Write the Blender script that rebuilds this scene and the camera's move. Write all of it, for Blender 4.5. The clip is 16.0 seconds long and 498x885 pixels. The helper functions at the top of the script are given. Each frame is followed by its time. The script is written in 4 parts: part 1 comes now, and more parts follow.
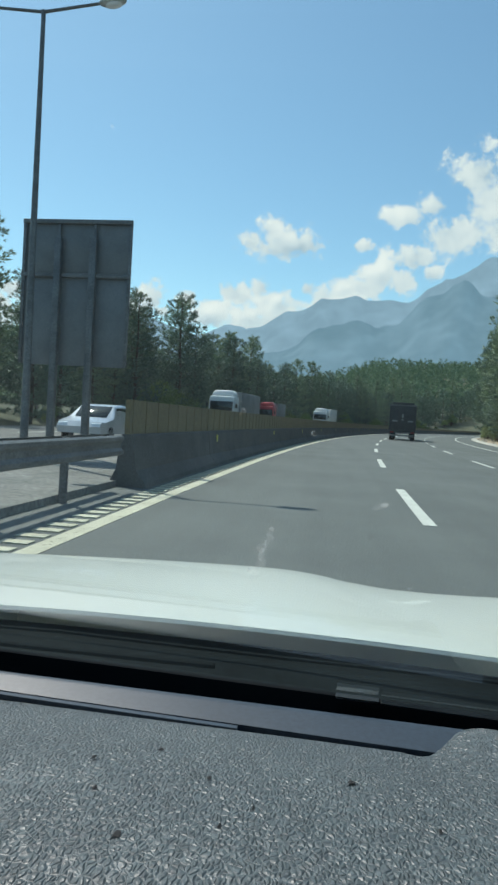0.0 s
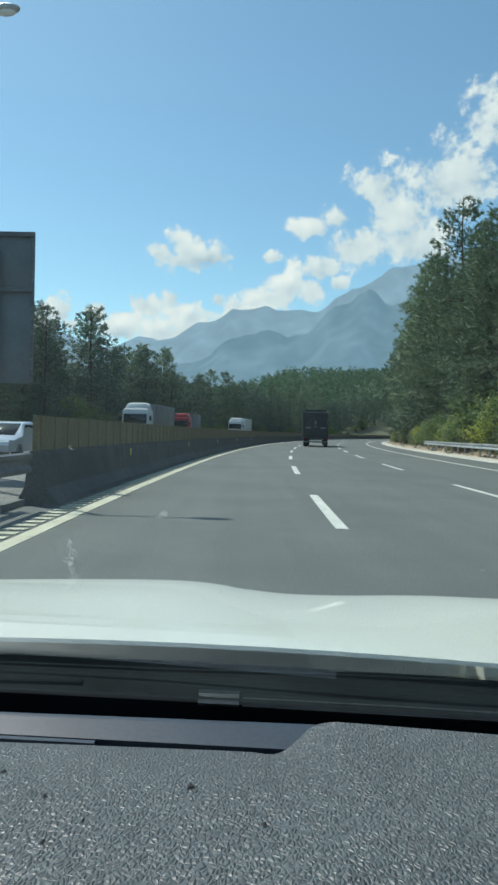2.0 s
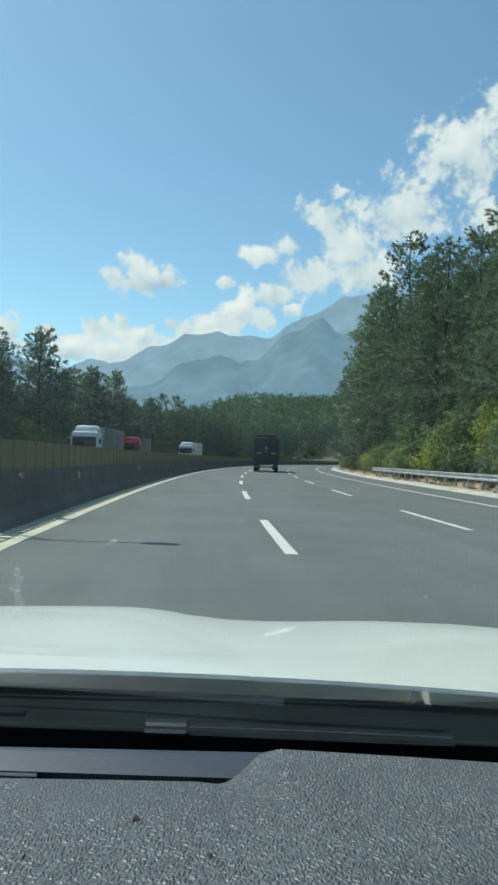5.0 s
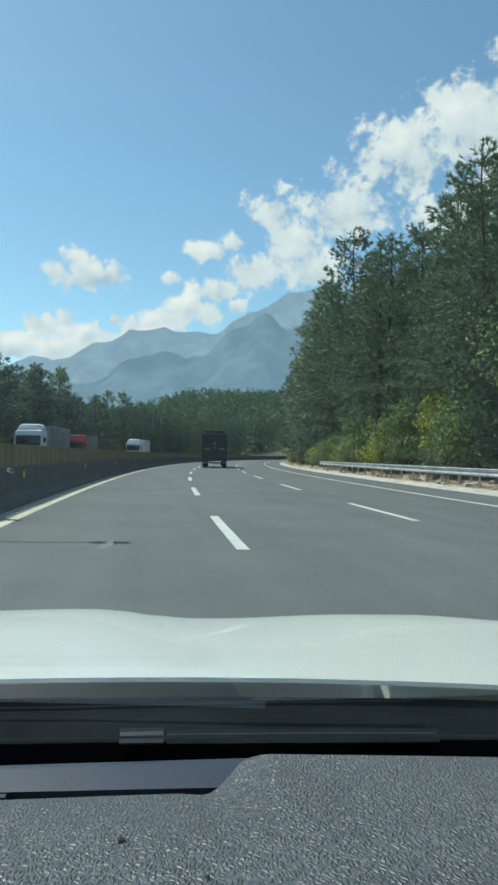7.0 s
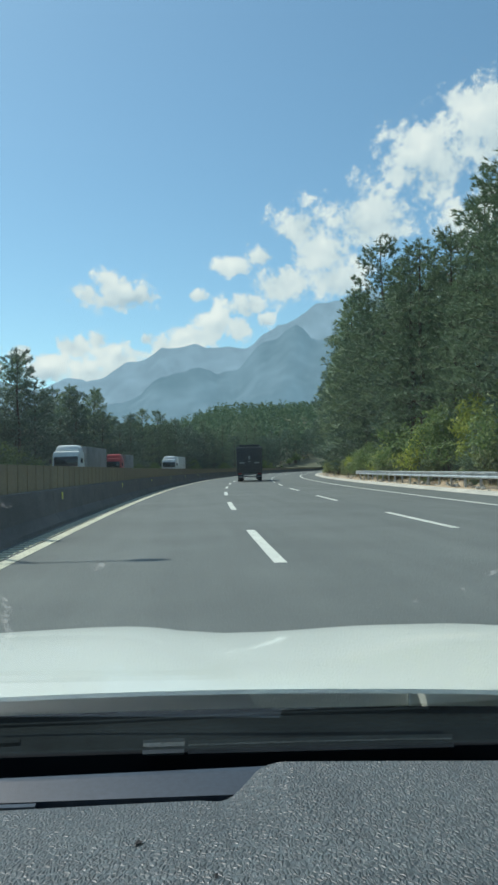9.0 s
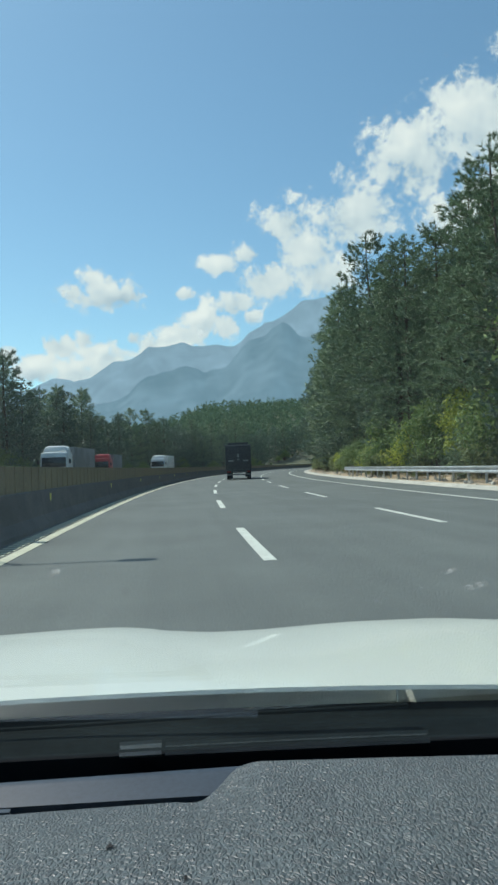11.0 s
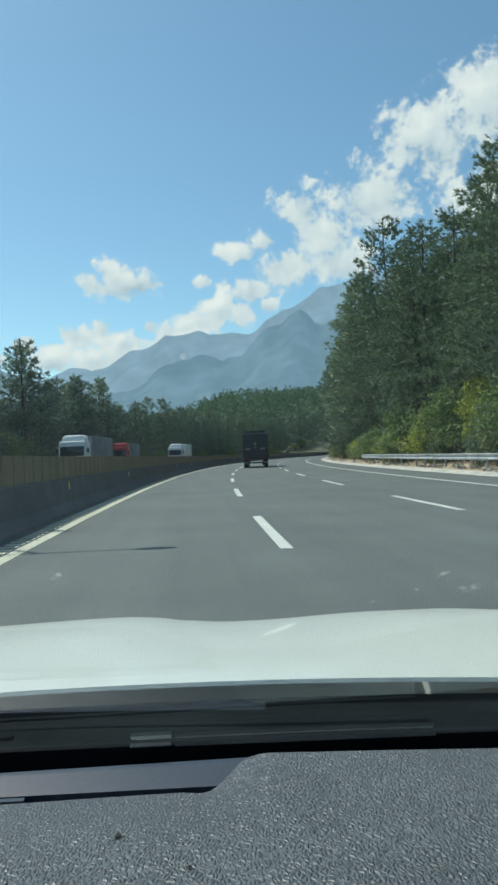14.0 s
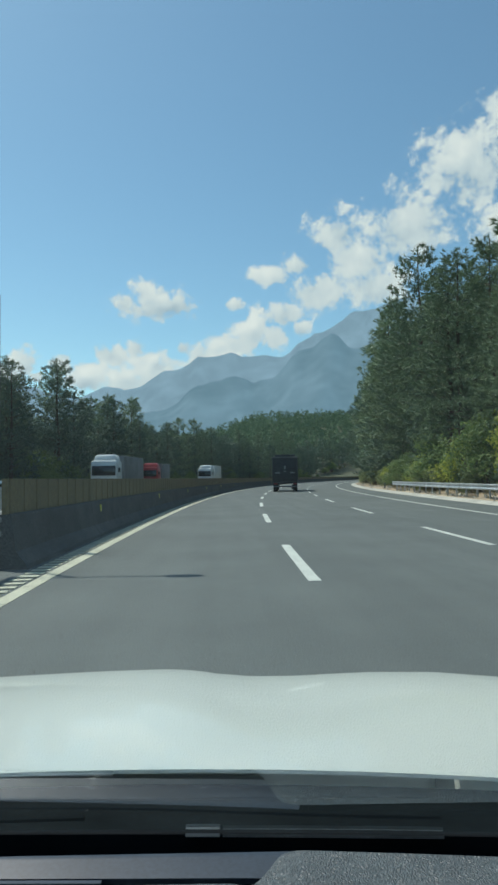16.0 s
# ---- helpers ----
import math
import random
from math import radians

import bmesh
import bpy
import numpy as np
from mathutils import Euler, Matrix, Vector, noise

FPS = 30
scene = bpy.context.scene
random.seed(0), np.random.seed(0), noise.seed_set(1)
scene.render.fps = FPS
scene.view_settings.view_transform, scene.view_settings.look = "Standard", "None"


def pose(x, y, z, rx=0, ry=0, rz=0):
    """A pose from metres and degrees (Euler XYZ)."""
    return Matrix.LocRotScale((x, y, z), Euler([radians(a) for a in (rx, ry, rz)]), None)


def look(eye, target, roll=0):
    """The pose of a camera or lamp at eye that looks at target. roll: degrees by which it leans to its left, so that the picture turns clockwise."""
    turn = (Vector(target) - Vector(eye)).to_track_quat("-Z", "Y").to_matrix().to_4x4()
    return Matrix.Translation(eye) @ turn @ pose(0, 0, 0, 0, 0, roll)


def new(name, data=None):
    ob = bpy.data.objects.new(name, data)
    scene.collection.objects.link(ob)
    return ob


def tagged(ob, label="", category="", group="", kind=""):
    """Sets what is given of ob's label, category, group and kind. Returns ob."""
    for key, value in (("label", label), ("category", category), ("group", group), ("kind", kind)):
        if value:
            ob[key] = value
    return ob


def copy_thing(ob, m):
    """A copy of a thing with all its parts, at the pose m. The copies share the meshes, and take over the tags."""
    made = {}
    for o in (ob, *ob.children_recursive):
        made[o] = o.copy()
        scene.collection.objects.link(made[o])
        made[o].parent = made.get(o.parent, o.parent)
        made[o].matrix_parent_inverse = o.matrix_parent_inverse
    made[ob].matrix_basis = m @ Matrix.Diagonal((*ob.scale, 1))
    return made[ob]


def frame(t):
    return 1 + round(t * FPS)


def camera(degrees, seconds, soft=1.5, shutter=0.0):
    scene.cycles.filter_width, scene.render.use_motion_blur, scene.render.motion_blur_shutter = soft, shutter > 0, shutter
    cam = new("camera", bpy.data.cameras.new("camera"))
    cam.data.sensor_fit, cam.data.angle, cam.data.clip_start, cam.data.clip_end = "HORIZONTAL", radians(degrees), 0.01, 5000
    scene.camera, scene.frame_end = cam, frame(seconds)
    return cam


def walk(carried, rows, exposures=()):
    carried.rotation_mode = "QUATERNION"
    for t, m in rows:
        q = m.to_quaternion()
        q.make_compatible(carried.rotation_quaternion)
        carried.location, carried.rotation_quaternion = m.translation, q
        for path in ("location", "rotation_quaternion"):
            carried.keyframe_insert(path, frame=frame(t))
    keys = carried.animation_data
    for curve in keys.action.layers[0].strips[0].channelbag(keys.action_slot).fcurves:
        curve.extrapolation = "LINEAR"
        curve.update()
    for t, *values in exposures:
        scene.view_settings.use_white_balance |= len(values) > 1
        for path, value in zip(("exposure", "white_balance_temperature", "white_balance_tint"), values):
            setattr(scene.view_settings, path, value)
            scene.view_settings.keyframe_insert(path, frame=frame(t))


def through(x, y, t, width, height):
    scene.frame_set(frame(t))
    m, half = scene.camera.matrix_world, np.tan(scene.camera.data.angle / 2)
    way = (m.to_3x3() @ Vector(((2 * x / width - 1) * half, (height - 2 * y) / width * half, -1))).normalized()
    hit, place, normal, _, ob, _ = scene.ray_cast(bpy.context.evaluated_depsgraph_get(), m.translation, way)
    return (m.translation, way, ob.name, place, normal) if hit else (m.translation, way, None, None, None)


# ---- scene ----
# Seconds, place in metres, then yaw (to the left), pitch and lean in degrees.
PATH = [
    (0.0, -0.025, 0.033, 1.220, 6.84, -1.97, -3.34),
    (0.5, -0.003, 0.027, 1.218, 6.49, -2.11, -2.75),
    (1.0, 0.005, 0.027, 1.219, 5.25, -1.86, -2.21),
    (1.5, 0.018, 0.027, 1.220, 3.16, -1.26, -1.45),
    (2.0, 0.031, 0.026, 1.223, -0.11, -0.81, -1.32),
    (2.5, 0.037, 0.024, 1.226, -2.43, -0.74, -1.06),
    (3.0, 0.045, 0.013, 1.228, -3.80, -0.36, -0.93),
    (3.5, 0.039, 0.019, 1.227, -4.06, -0.18, -1.29),
    (4.0, 0.035, 0.018, 1.226, -3.60, 0.53, -1.67),
    (4.5, 0.040, -0.002, 1.226, -3.96, 0.77, -2.06),
    (4.7, 0.035, 0.010, 1.225, -3.75, 1.26, -1.97),
    (6.8, 0.022, 0.043, 1.224, -11.26, 1.51, -1.88),
    (7.0, 0.010, 0.049, 1.222, -8.53, 1.13, -0.95),
    (7.5, 0.019, 0.039, 1.222, -6.35, 1.26, -0.44),
    (8.0, 0.025, 0.040, 1.223, -5.63, 1.88, 0.19),
    (8.5, 0.031, 0.031, 1.224, -5.43, 1.90, 0.68),
    (9.0, 0.031, 0.020, 1.227, -5.64, 2.23, 1.32),
    (9.5, 0.036, 0.020, 1.228, -6.13, 2.54, 1.88),
    (12.0, 0.048, 0.015, 1.230, -6.61, 1.49, 2.21),
    (12.5, 0.052, 0.010, 1.232, -5.50, 1.30, 2.48),
    (13.0, 0.057, 0.014, 1.234, -4.94, 1.21, 2.63),
    (13.5, 0.057, 0.010, 1.234, -4.96, 1.23, 2.38),
    (14.0, 0.054, 0.011, 1.236, -5.11, 1.08, 2.49),
    (14.5, 0.057, 0.009, 1.245, -3.72, 0.29, 2.21),
    (15.0, 0.055, 0.004, 1.236, -2.93, 1.00, 2.50),
    (15.5, 0.049, -0.001, 1.278, -2.81, 1.86, 2.09),
    (16.0, 0.032, -0.116, 1.358, -2.66, 3.00, 0.98),
]


def row_pose(x, y, z, yaw, pitch, lean):
    way = Euler((radians(pitch), 0, radians(yaw))).to_matrix() @ Vector((0, 1, 0))
    eye = Vector((x, y, z))
    return look(eye, eye + way, -lean)


cam = camera(40.0, 16.0, soft=2.7)
walk(cam, [(r[0], row_pose(*r[1:])) for r in PATH], exposures=[(0.0, 0.0), (9.5, -0.02), (13.0, -0.05), (15.0, -0.07), (16.0, -0.18)])

# ---- light ----
SUN_AZ, SUN_EL = -47.0, 57.0      # degrees right of the heading, degrees up
sun_way = Vector((math.sin(radians(SUN_AZ)) * math.cos(radians(SUN_EL)),
                  math.cos(radians(SUN_AZ)) * math.cos(radians(SUN_EL)), math.sin(radians(SUN_EL))))
sun_data = bpy.data.lights.new("sun", "SUN")
sun_data.energy, sun_data.angle, sun_data.color = 4.8, radians(0.5), (1.0, 0.96, 0.885)
sun = new("sun", sun_data)
sun.matrix_world = look(sun_way * 50, (0, 0, 0))


class Nodes:
    """Short hand for building a node tree."""

    def __init__(self, tree):
        self.tree = tree
        tree.nodes.clear()

    def add(self, kind, values=None, **props):
        n = self.tree.nodes.new(kind)
        for k, v in props.items():
            setattr(n, k, v)
        for k, v in (values or {}).items():
            if isinstance(v, bpy.types.NodeSocket):
                self.tree.links.new(v, n.inputs[k])
            else:
                n.inputs[k].default_value = v
        return n

    def math(self, op, a, b=0.0, clamp=False):
        return self.add("ShaderNodeMath", {0: a, 1: b}, operation=op, use_clamp=clamp).outputs[0]

    def noise(self, coord, scale, detail=4.0, rough=0.55):
        return self.add("ShaderNodeTexNoise", {"Vector": coord, "Scale": scale, "Detail": detail, "Roughness": rough}).outputs[0]

    def ramp(self, fac, stops):
        n = self.add("ShaderNodeValToRGB", {"Fac": fac})
        els = n.color_ramp.elements
        while len(els) < len(stops):
            els.new(0.5)
        for e, (p, c) in zip(els, stops):
            e.position, e.color = p, (*c, 1.0) if len(c) == 3 else c
        return n.outputs["Color"]

    def mix(self, fac, a, b, blend="MIX"):
        n = self.add("ShaderNodeMix", data_type="RGBA", blend_type=blend)
        for key, v in ((0, fac), (6, a), (7, b)):
            if isinstance(v, bpy.types.NodeSocket):
                self.tree.links.new(v, n.inputs[key])
            else:
                n.inputs[key].default_value = v if key == 0 else (*v, 1.0)[:4]
        return n.outputs[2]


def build_world():
    w = bpy.data.worlds.new("sky")
    scene.world = w
    w.use_nodes = True
    k = Nodes(w.node_tree)
    sky = k.add("ShaderNodeTexSky", sky_type="NISHITA", sun_disc=False, sun_elevation=radians(SUN_EL),
                sun_rotation=radians(SUN_AZ), altitude=200.0, air_density=1.0, dust_density=0.7, ozone_density=1.6)
    way = k.add("ShaderNodeTexCoord").outputs["Generated"]
    sep = k.add("ShaderNodeSeparateXYZ", {0: way})
    az = k.math("MULTIPLY", k.math("ARCTAN2", sep.outputs[0], sep.outputs[1]), 180 / math.pi)
    el = k.math("MULTIPLY", k.math("ARCSINE", sep.outputs[2]), 180 / math.pi)
    # cumulus: azimuth, elevation, half width, half height in degrees
    puffs = [(-5.0, 14.1, 3.6, 1.2), (-7.6, 14.5, 1.3, 1.0), (-3.4, 14.4, 2.0, 1.2), (-5.8, 15.2, 1.5, 1.2), (-4.6, 14.6, 2.2, 1.4), (-17.5, 8.0, 3.0, 1.6), (-28.0, 7.0, 3.0, 1.2),
             (-23.5, 6.6, 2.6, 1.3), (-19.0, 9.4, 2.0, 1.6), (-11.0, 8.3, 2.6, 1.5), (-5.2, 9.0, 2.6, 2.0), (-7.6, 8.2, 2.0, 1.3), (-1.0, 9.6, 2.2, 1.6),
             (0.6, 11.2, 2.2, 0.9), (3.0, 12.2, 2.0, 1.0), (5.6, 13.6, 2.2, 1.2),
             (8.6, 15.4, 3.0, 1.9), (12.0, 17.4, 3.2, 2.3), (16.0, 20.2, 4.2, 3.2), (10.2, 19.6, 2.6, 2.2), (13.4, 15.4, 3.4, 1.8),
             (21.0, 23.6, 4.6, 3.6), (26.5, 25.5, 4.6, 4.2), (34.0, 26.0, 6.0, 5.0), (27.0, 19.0, 6.0, 3.2),
             (4.6, 16.6, 2.0, 0.9), (7.0, 17.4, 1.4, 0.9), (1.6, 14.4, 1.0, 0.5)]
    prng = random.Random(11)
    for i in range(24):
        a = -31.0 + 1.65 * i + prng.uniform(-0.5, 0.5)
        s = prng.uniform(0.8, 1.5)
        puffs.append((a, 7.8 + max(0.0, a + 14) * 0.19 + prng.uniform(0.0, 1.8), s, s * prng.uniform(0.7, 1.1)))
    body, grade = None, None
    for a, e, sa, se in puffs:
        du = k.math("DIVIDE", k.math("SUBTRACT", az, a), sa)
        dv = k.math("DIVIDE", k.math("SUBTRACT", el, e), se)
        r2 = k.math("ADD", k.math("MULTIPLY", du, du), k.math("MULTIPLY", dv, dv))
        d = k.math("SUBTRACT", 1.0, k.math("SQRT", r2))
        up = k.math("SUBTRACT", dv, k.math("MULTIPLY", du, 0.5))
        body = d if body is None else k.math("MAXIMUM", body, d)
        g = k.math("MULTIPLY", k.math("MAXIMUM", d, 0.0), up)
        grade = g if grade is None else k.math("ADD", grade, g)
    n1 = k.noise(way, 26.0, 8.0, 0.62)
    n2 = k.noise(way, 90.0, 5.0, 0.6)
    rag = k.math("ADD", k.math("MULTIPLY", k.math("SUBTRACT", n1, 0.5), 3.0), k.math("MULTIPLY", k.math("SUBTRACT", n2, 0.5), 1.1))
    dens = k.math("ADD", k.math("ADD", body, rag), 0.06)
    cover = k.add("ShaderNodeMapRange", {"Value": dens, 1: 0.0, 2: 0.62, 3: 0.0, 4: 0.96}, interpolation_type="SMOOTHSTEP").outputs[0]
    lit = k.math("ADD", k.math("MULTIPLY", grade, 0.30), k.math("ADD", k.math("MULTIPLY", n1, 0.9), 0.08))
    tone = k.ramp(lit, [(0.25, (0.46, 0.58, 0.68)), (0.50, (0.74, 0.81, 0.85)), (0.75, (1.0, 1.0, 0.98))])
    cloud = k.add("ShaderNodeBackground", {"Color": tone, "Strength": 0.95})
    blue = k.mix(1.0, sky.outputs[0], (0.815, 1.0, 0.96), "MULTIPLY")
    clear = k.add("ShaderNodeBackground", {"Color": blue, "Strength": 0.15})
    both = k.add("ShaderNodeMixShader", {0: cover, 1: clear.outputs[0], 2: cloud.outputs[0]})
    k.add("ShaderNodeOutputWorld", {0: both.outputs[0]})


build_world()


# ---- materials ----
def material(name, paint, rough=0.6, metal=0.0, bump=None, spec=0.5, coat=0.0):
    """paint(k, coord) gives the base colour; bump(k, coord) gives (height, metres)."""
    m = bpy.data.materials.new(name)
    m.use_nodes = True
    k = Nodes(m.node_tree)
    coord = k.add("ShaderNodeTexCoord").outputs["Object"]
    values = {"Roughness": rough, "Metallic": metal, "Specular IOR Level": spec, "Coat Weight": coat}
    values["Base Color"] = paint(k, coord) if callable(paint) else (*paint, 1.0)
    if callable(rough):
        values["Roughness"] = rough(k, coord)
    if bump:
        height, depth = bump(k, coord)
        values["Normal"] = k.add("ShaderNodeBump", {"Height": height, "Distance": depth, "Strength": 1.0}).outputs[0]
    b = k.add("ShaderNodeBsdfPrincipled", values)
    k.add("ShaderNodeOutputMaterial", {0: b.outputs[0]})
    return m


def mottled(a, b, scale, fine=None, amount=0.35):
    """Two colours mixed by a broad noise, with a fine grain over it."""
    def paint(k, coord):
        c = k.ramp(k.noise(coord, scale, 5.0), [(0.34, a), (0.66, b)])
        if fine:
            g = k.ramp(k.noise(coord, fine, 3.0), [(0.3, (1 - amount,) * 3), (0.7, (1 + amount,) * 3)])
            c = k.mix(1.0, c, g, "MULTIPLY")
        return c
    return paint


def grain(scale, depth, detail=4.0):
    return lambda k, coord: (k.noise(coord, scale, detail), depth)


def asphalt_paint(k, coord):
    sep = k.add("ShaderNodeSeparateXYZ", {0: coord})
    # long streaks with the traffic
    streak = k.add("ShaderNodeMapping", {"Vector": coord, "Scale": (1.3, 0.05, 1.0)}).outputs[0]
    broad = k.ramp(k.noise(streak, 1.0, 5.0), [(0.3, (0.091, 0.0985, 0.094)), (0.7, (0.119, 0.1275, 0.121))])
    spots = k.ramp(k.noise(coord, 0.35, 4.0), [(0.35, (0.88,) * 3), (0.65, (1.1,) * 3)])
    fine = k.ramp(k.noise(coord, 70.0, 3.0), [(0.3, (0.7,) * 3), (0.72, (1.32,) * 3)])
    return k.mix(1.0, k.mix(1.0, broad, spots, "MULTIPLY"), fine, "MULTIPLY")


def worn_paint(a, b):
    """Road paint with broad dirt and chipped specks that show the asphalt."""
    def paint(k, coord):
        c = k.ramp(k.noise(coord, 1.6, 5.0), [(0.34, a), (0.66, b)])
        chip = k.ramp(k.noise(coord, 14.0, 6.0, 0.7), [(0.34, (0.25,) * 3), (0.42, (1.0,) * 3)])
        return k.mix(1.0, c, chip, "MULTIPLY")
    return paint


def leaf_paint(a, b, c):
    def paint(k, coord):
        r = k.add("ShaderNodeNewGeometry").outputs["Random Per Island"]
        tint = k.ramp(r, [(0.0, a), (0.55, b), (1.0, c)])
        whole = k.add("ShaderNodeObjectInfo").outputs["Random"]
        shade = k.ramp(whole, [(0.0, (0.8, 0.82, 0.8)), (1.0, (1.2, 1.16, 1.1))])
        return k.mix(1.0, tint, shade, "MULTIPLY")
    return paint


def foliage(name, a, b, c, rough=0.55, through=0.25, gloss=0.3):
    m = bpy.data.materials.new(name)
    m.use_nodes = True
    k = Nodes(m.node_tree)
    col = leaf_paint(a, b, c)(k, None)
    p = k.add("ShaderNodeBsdfPrincipled", {"Base Color": col, "Roughness": rough, "Specular IOR Level": gloss})
    t = k.add("ShaderNodeBsdfTranslucent", {"Color": col})
    x = k.add("ShaderNodeMixShader", {0: through, 1: p.outputs[0], 2: t.outputs[0]})
    k.add("ShaderNodeOutputMaterial", {0: x.outputs[0]})
    return m


def windscreen_glass():
    m = bpy.data.materials.new("windscreen_glass")
    m.use_nodes = True
    k = Nodes(m.node_tree)
    clear = k.add("ShaderNodeBsdfTransparent", {"Color": (0.88, 0.975, 0.945, 1)})
    gloss = k.add("ShaderNodeBsdfGlossy", {"Color": (0.85, 0.95, 1.0, 1), "Roughness": 0.0})
    f = k.add("ShaderNodeFresnel", {"IOR": 1.36}).outputs[0]
    x = k.add("ShaderNodeMixShader", {0: f, 1: clear.outputs[0], 2: gloss.outputs[0]})
    # road dust on the outer face, uneven
    coord = k.add("ShaderNodeTexCoord").outputs["Object"]
    veil = k.add("ShaderNodeMapRange", {"Value": k.noise(coord, 5.0, 5.0), 1: 0.3, 2: 0.7, 3: 0.004, 4: 0.012}).outputs[0]
    dust = k.add("ShaderNodeBsdfTranslucent", {"Color": (0.60, 0.80, 0.88, 1)})
    y = k.add("ShaderNodeMixShader", {0: veil, 1: x.outputs[0], 2: dust.outputs[0]})
    k.add("ShaderNodeOutputMaterial", {0: y.outputs[0]})
    return m


def film(name, colour, cover, scale):
    """A thin smear of dried dirt: lit powder, ragged, mostly clear."""
    m = bpy.data.materials.new(name)
    m.use_nodes = True
    k = Nodes(m.node_tree)
    coord = k.add("ShaderNodeTexCoord").outputs["Object"]
    n = k.noise(coord, scale, 4.0)
    f = k.math("MULTIPLY", k.add("ShaderNodeMapRange", {"Value": n, 1: 0.42, 2: 0.7, 3: 0.0, 4: 1.0}).outputs[0], cover)
    clear = k.add("ShaderNodeBsdfTransparent")
    dust = k.add("ShaderNodeBsdfTranslucent", {"Color": (*colour, 1)})
    x = k.add("ShaderNodeMixShader", {0: f, 1: clear.outputs[0], 2: dust.outputs[0]})
    k.add("ShaderNodeOutputMaterial", {0: x.outputs[0]})
    return m


def leather_bump(k, coord):
    """Soft pebbles of a few millimetres parted by narrow creases, with finer pores."""
    wob = k.add("ShaderNodeTexNoise", {"Vector": coord, "Scale": 95.0, "Detail": 3.0}).outputs["Color"]
    off = k.add("ShaderNodeVectorMath", {0: wob, 3: 0.0050}, operation="SCALE").outputs[0]
    c2 = k.add("ShaderNodeVectorMath", {0: coord, 1: off}, operation="ADD").outputs[0]
    big = k.add("ShaderNodeMapping", {"Vector": c2, "Scale": (1.15, 0.62, 1.0)}).outputs[0]
    v = k.add("ShaderNodeTexVoronoi", {"Vector": big, "Scale": 300.0}, feature="DISTANCE_TO_EDGE").outputs[0]
    cells = k.add("ShaderNodeMapRange", {"Value": v, 1: 0.0, 2: 0.34, 3: 0.0, 4: 1.0}, interpolation_type="SMOOTHSTEP").outputs[0]
    w = k.add("ShaderNodeTexVoronoi", {"Vector": c2, "Scale": 560.0}, feature="SMOOTH_F1").outputs[0]
    h = k.math("ADD", k.math("ADD", cells, k.math("MULTIPLY", w, -0.55)), k.math("MULTIPLY", k.noise(coord, 60.0, 3.0), 0.6))
    return h, 0.0009


def leather_paint(k, coord):
    """Dusty grey-green skin, paler on the pebbles' tops where dust has settled."""
    base = k.ramp(k.noise(coord, 9.0, 5.0), [(0.34, (0.037, 0.051, 0.055)), (0.66, (0.053, 0.071, 0.075))])
    dust = k.ramp(k.noise(coord, 210.0, 4.0), [(0.36, (0.72,) * 3), (0.68, (1.5,) * 3)])
    return k.mix(1.0, base, dust, "MULTIPLY")


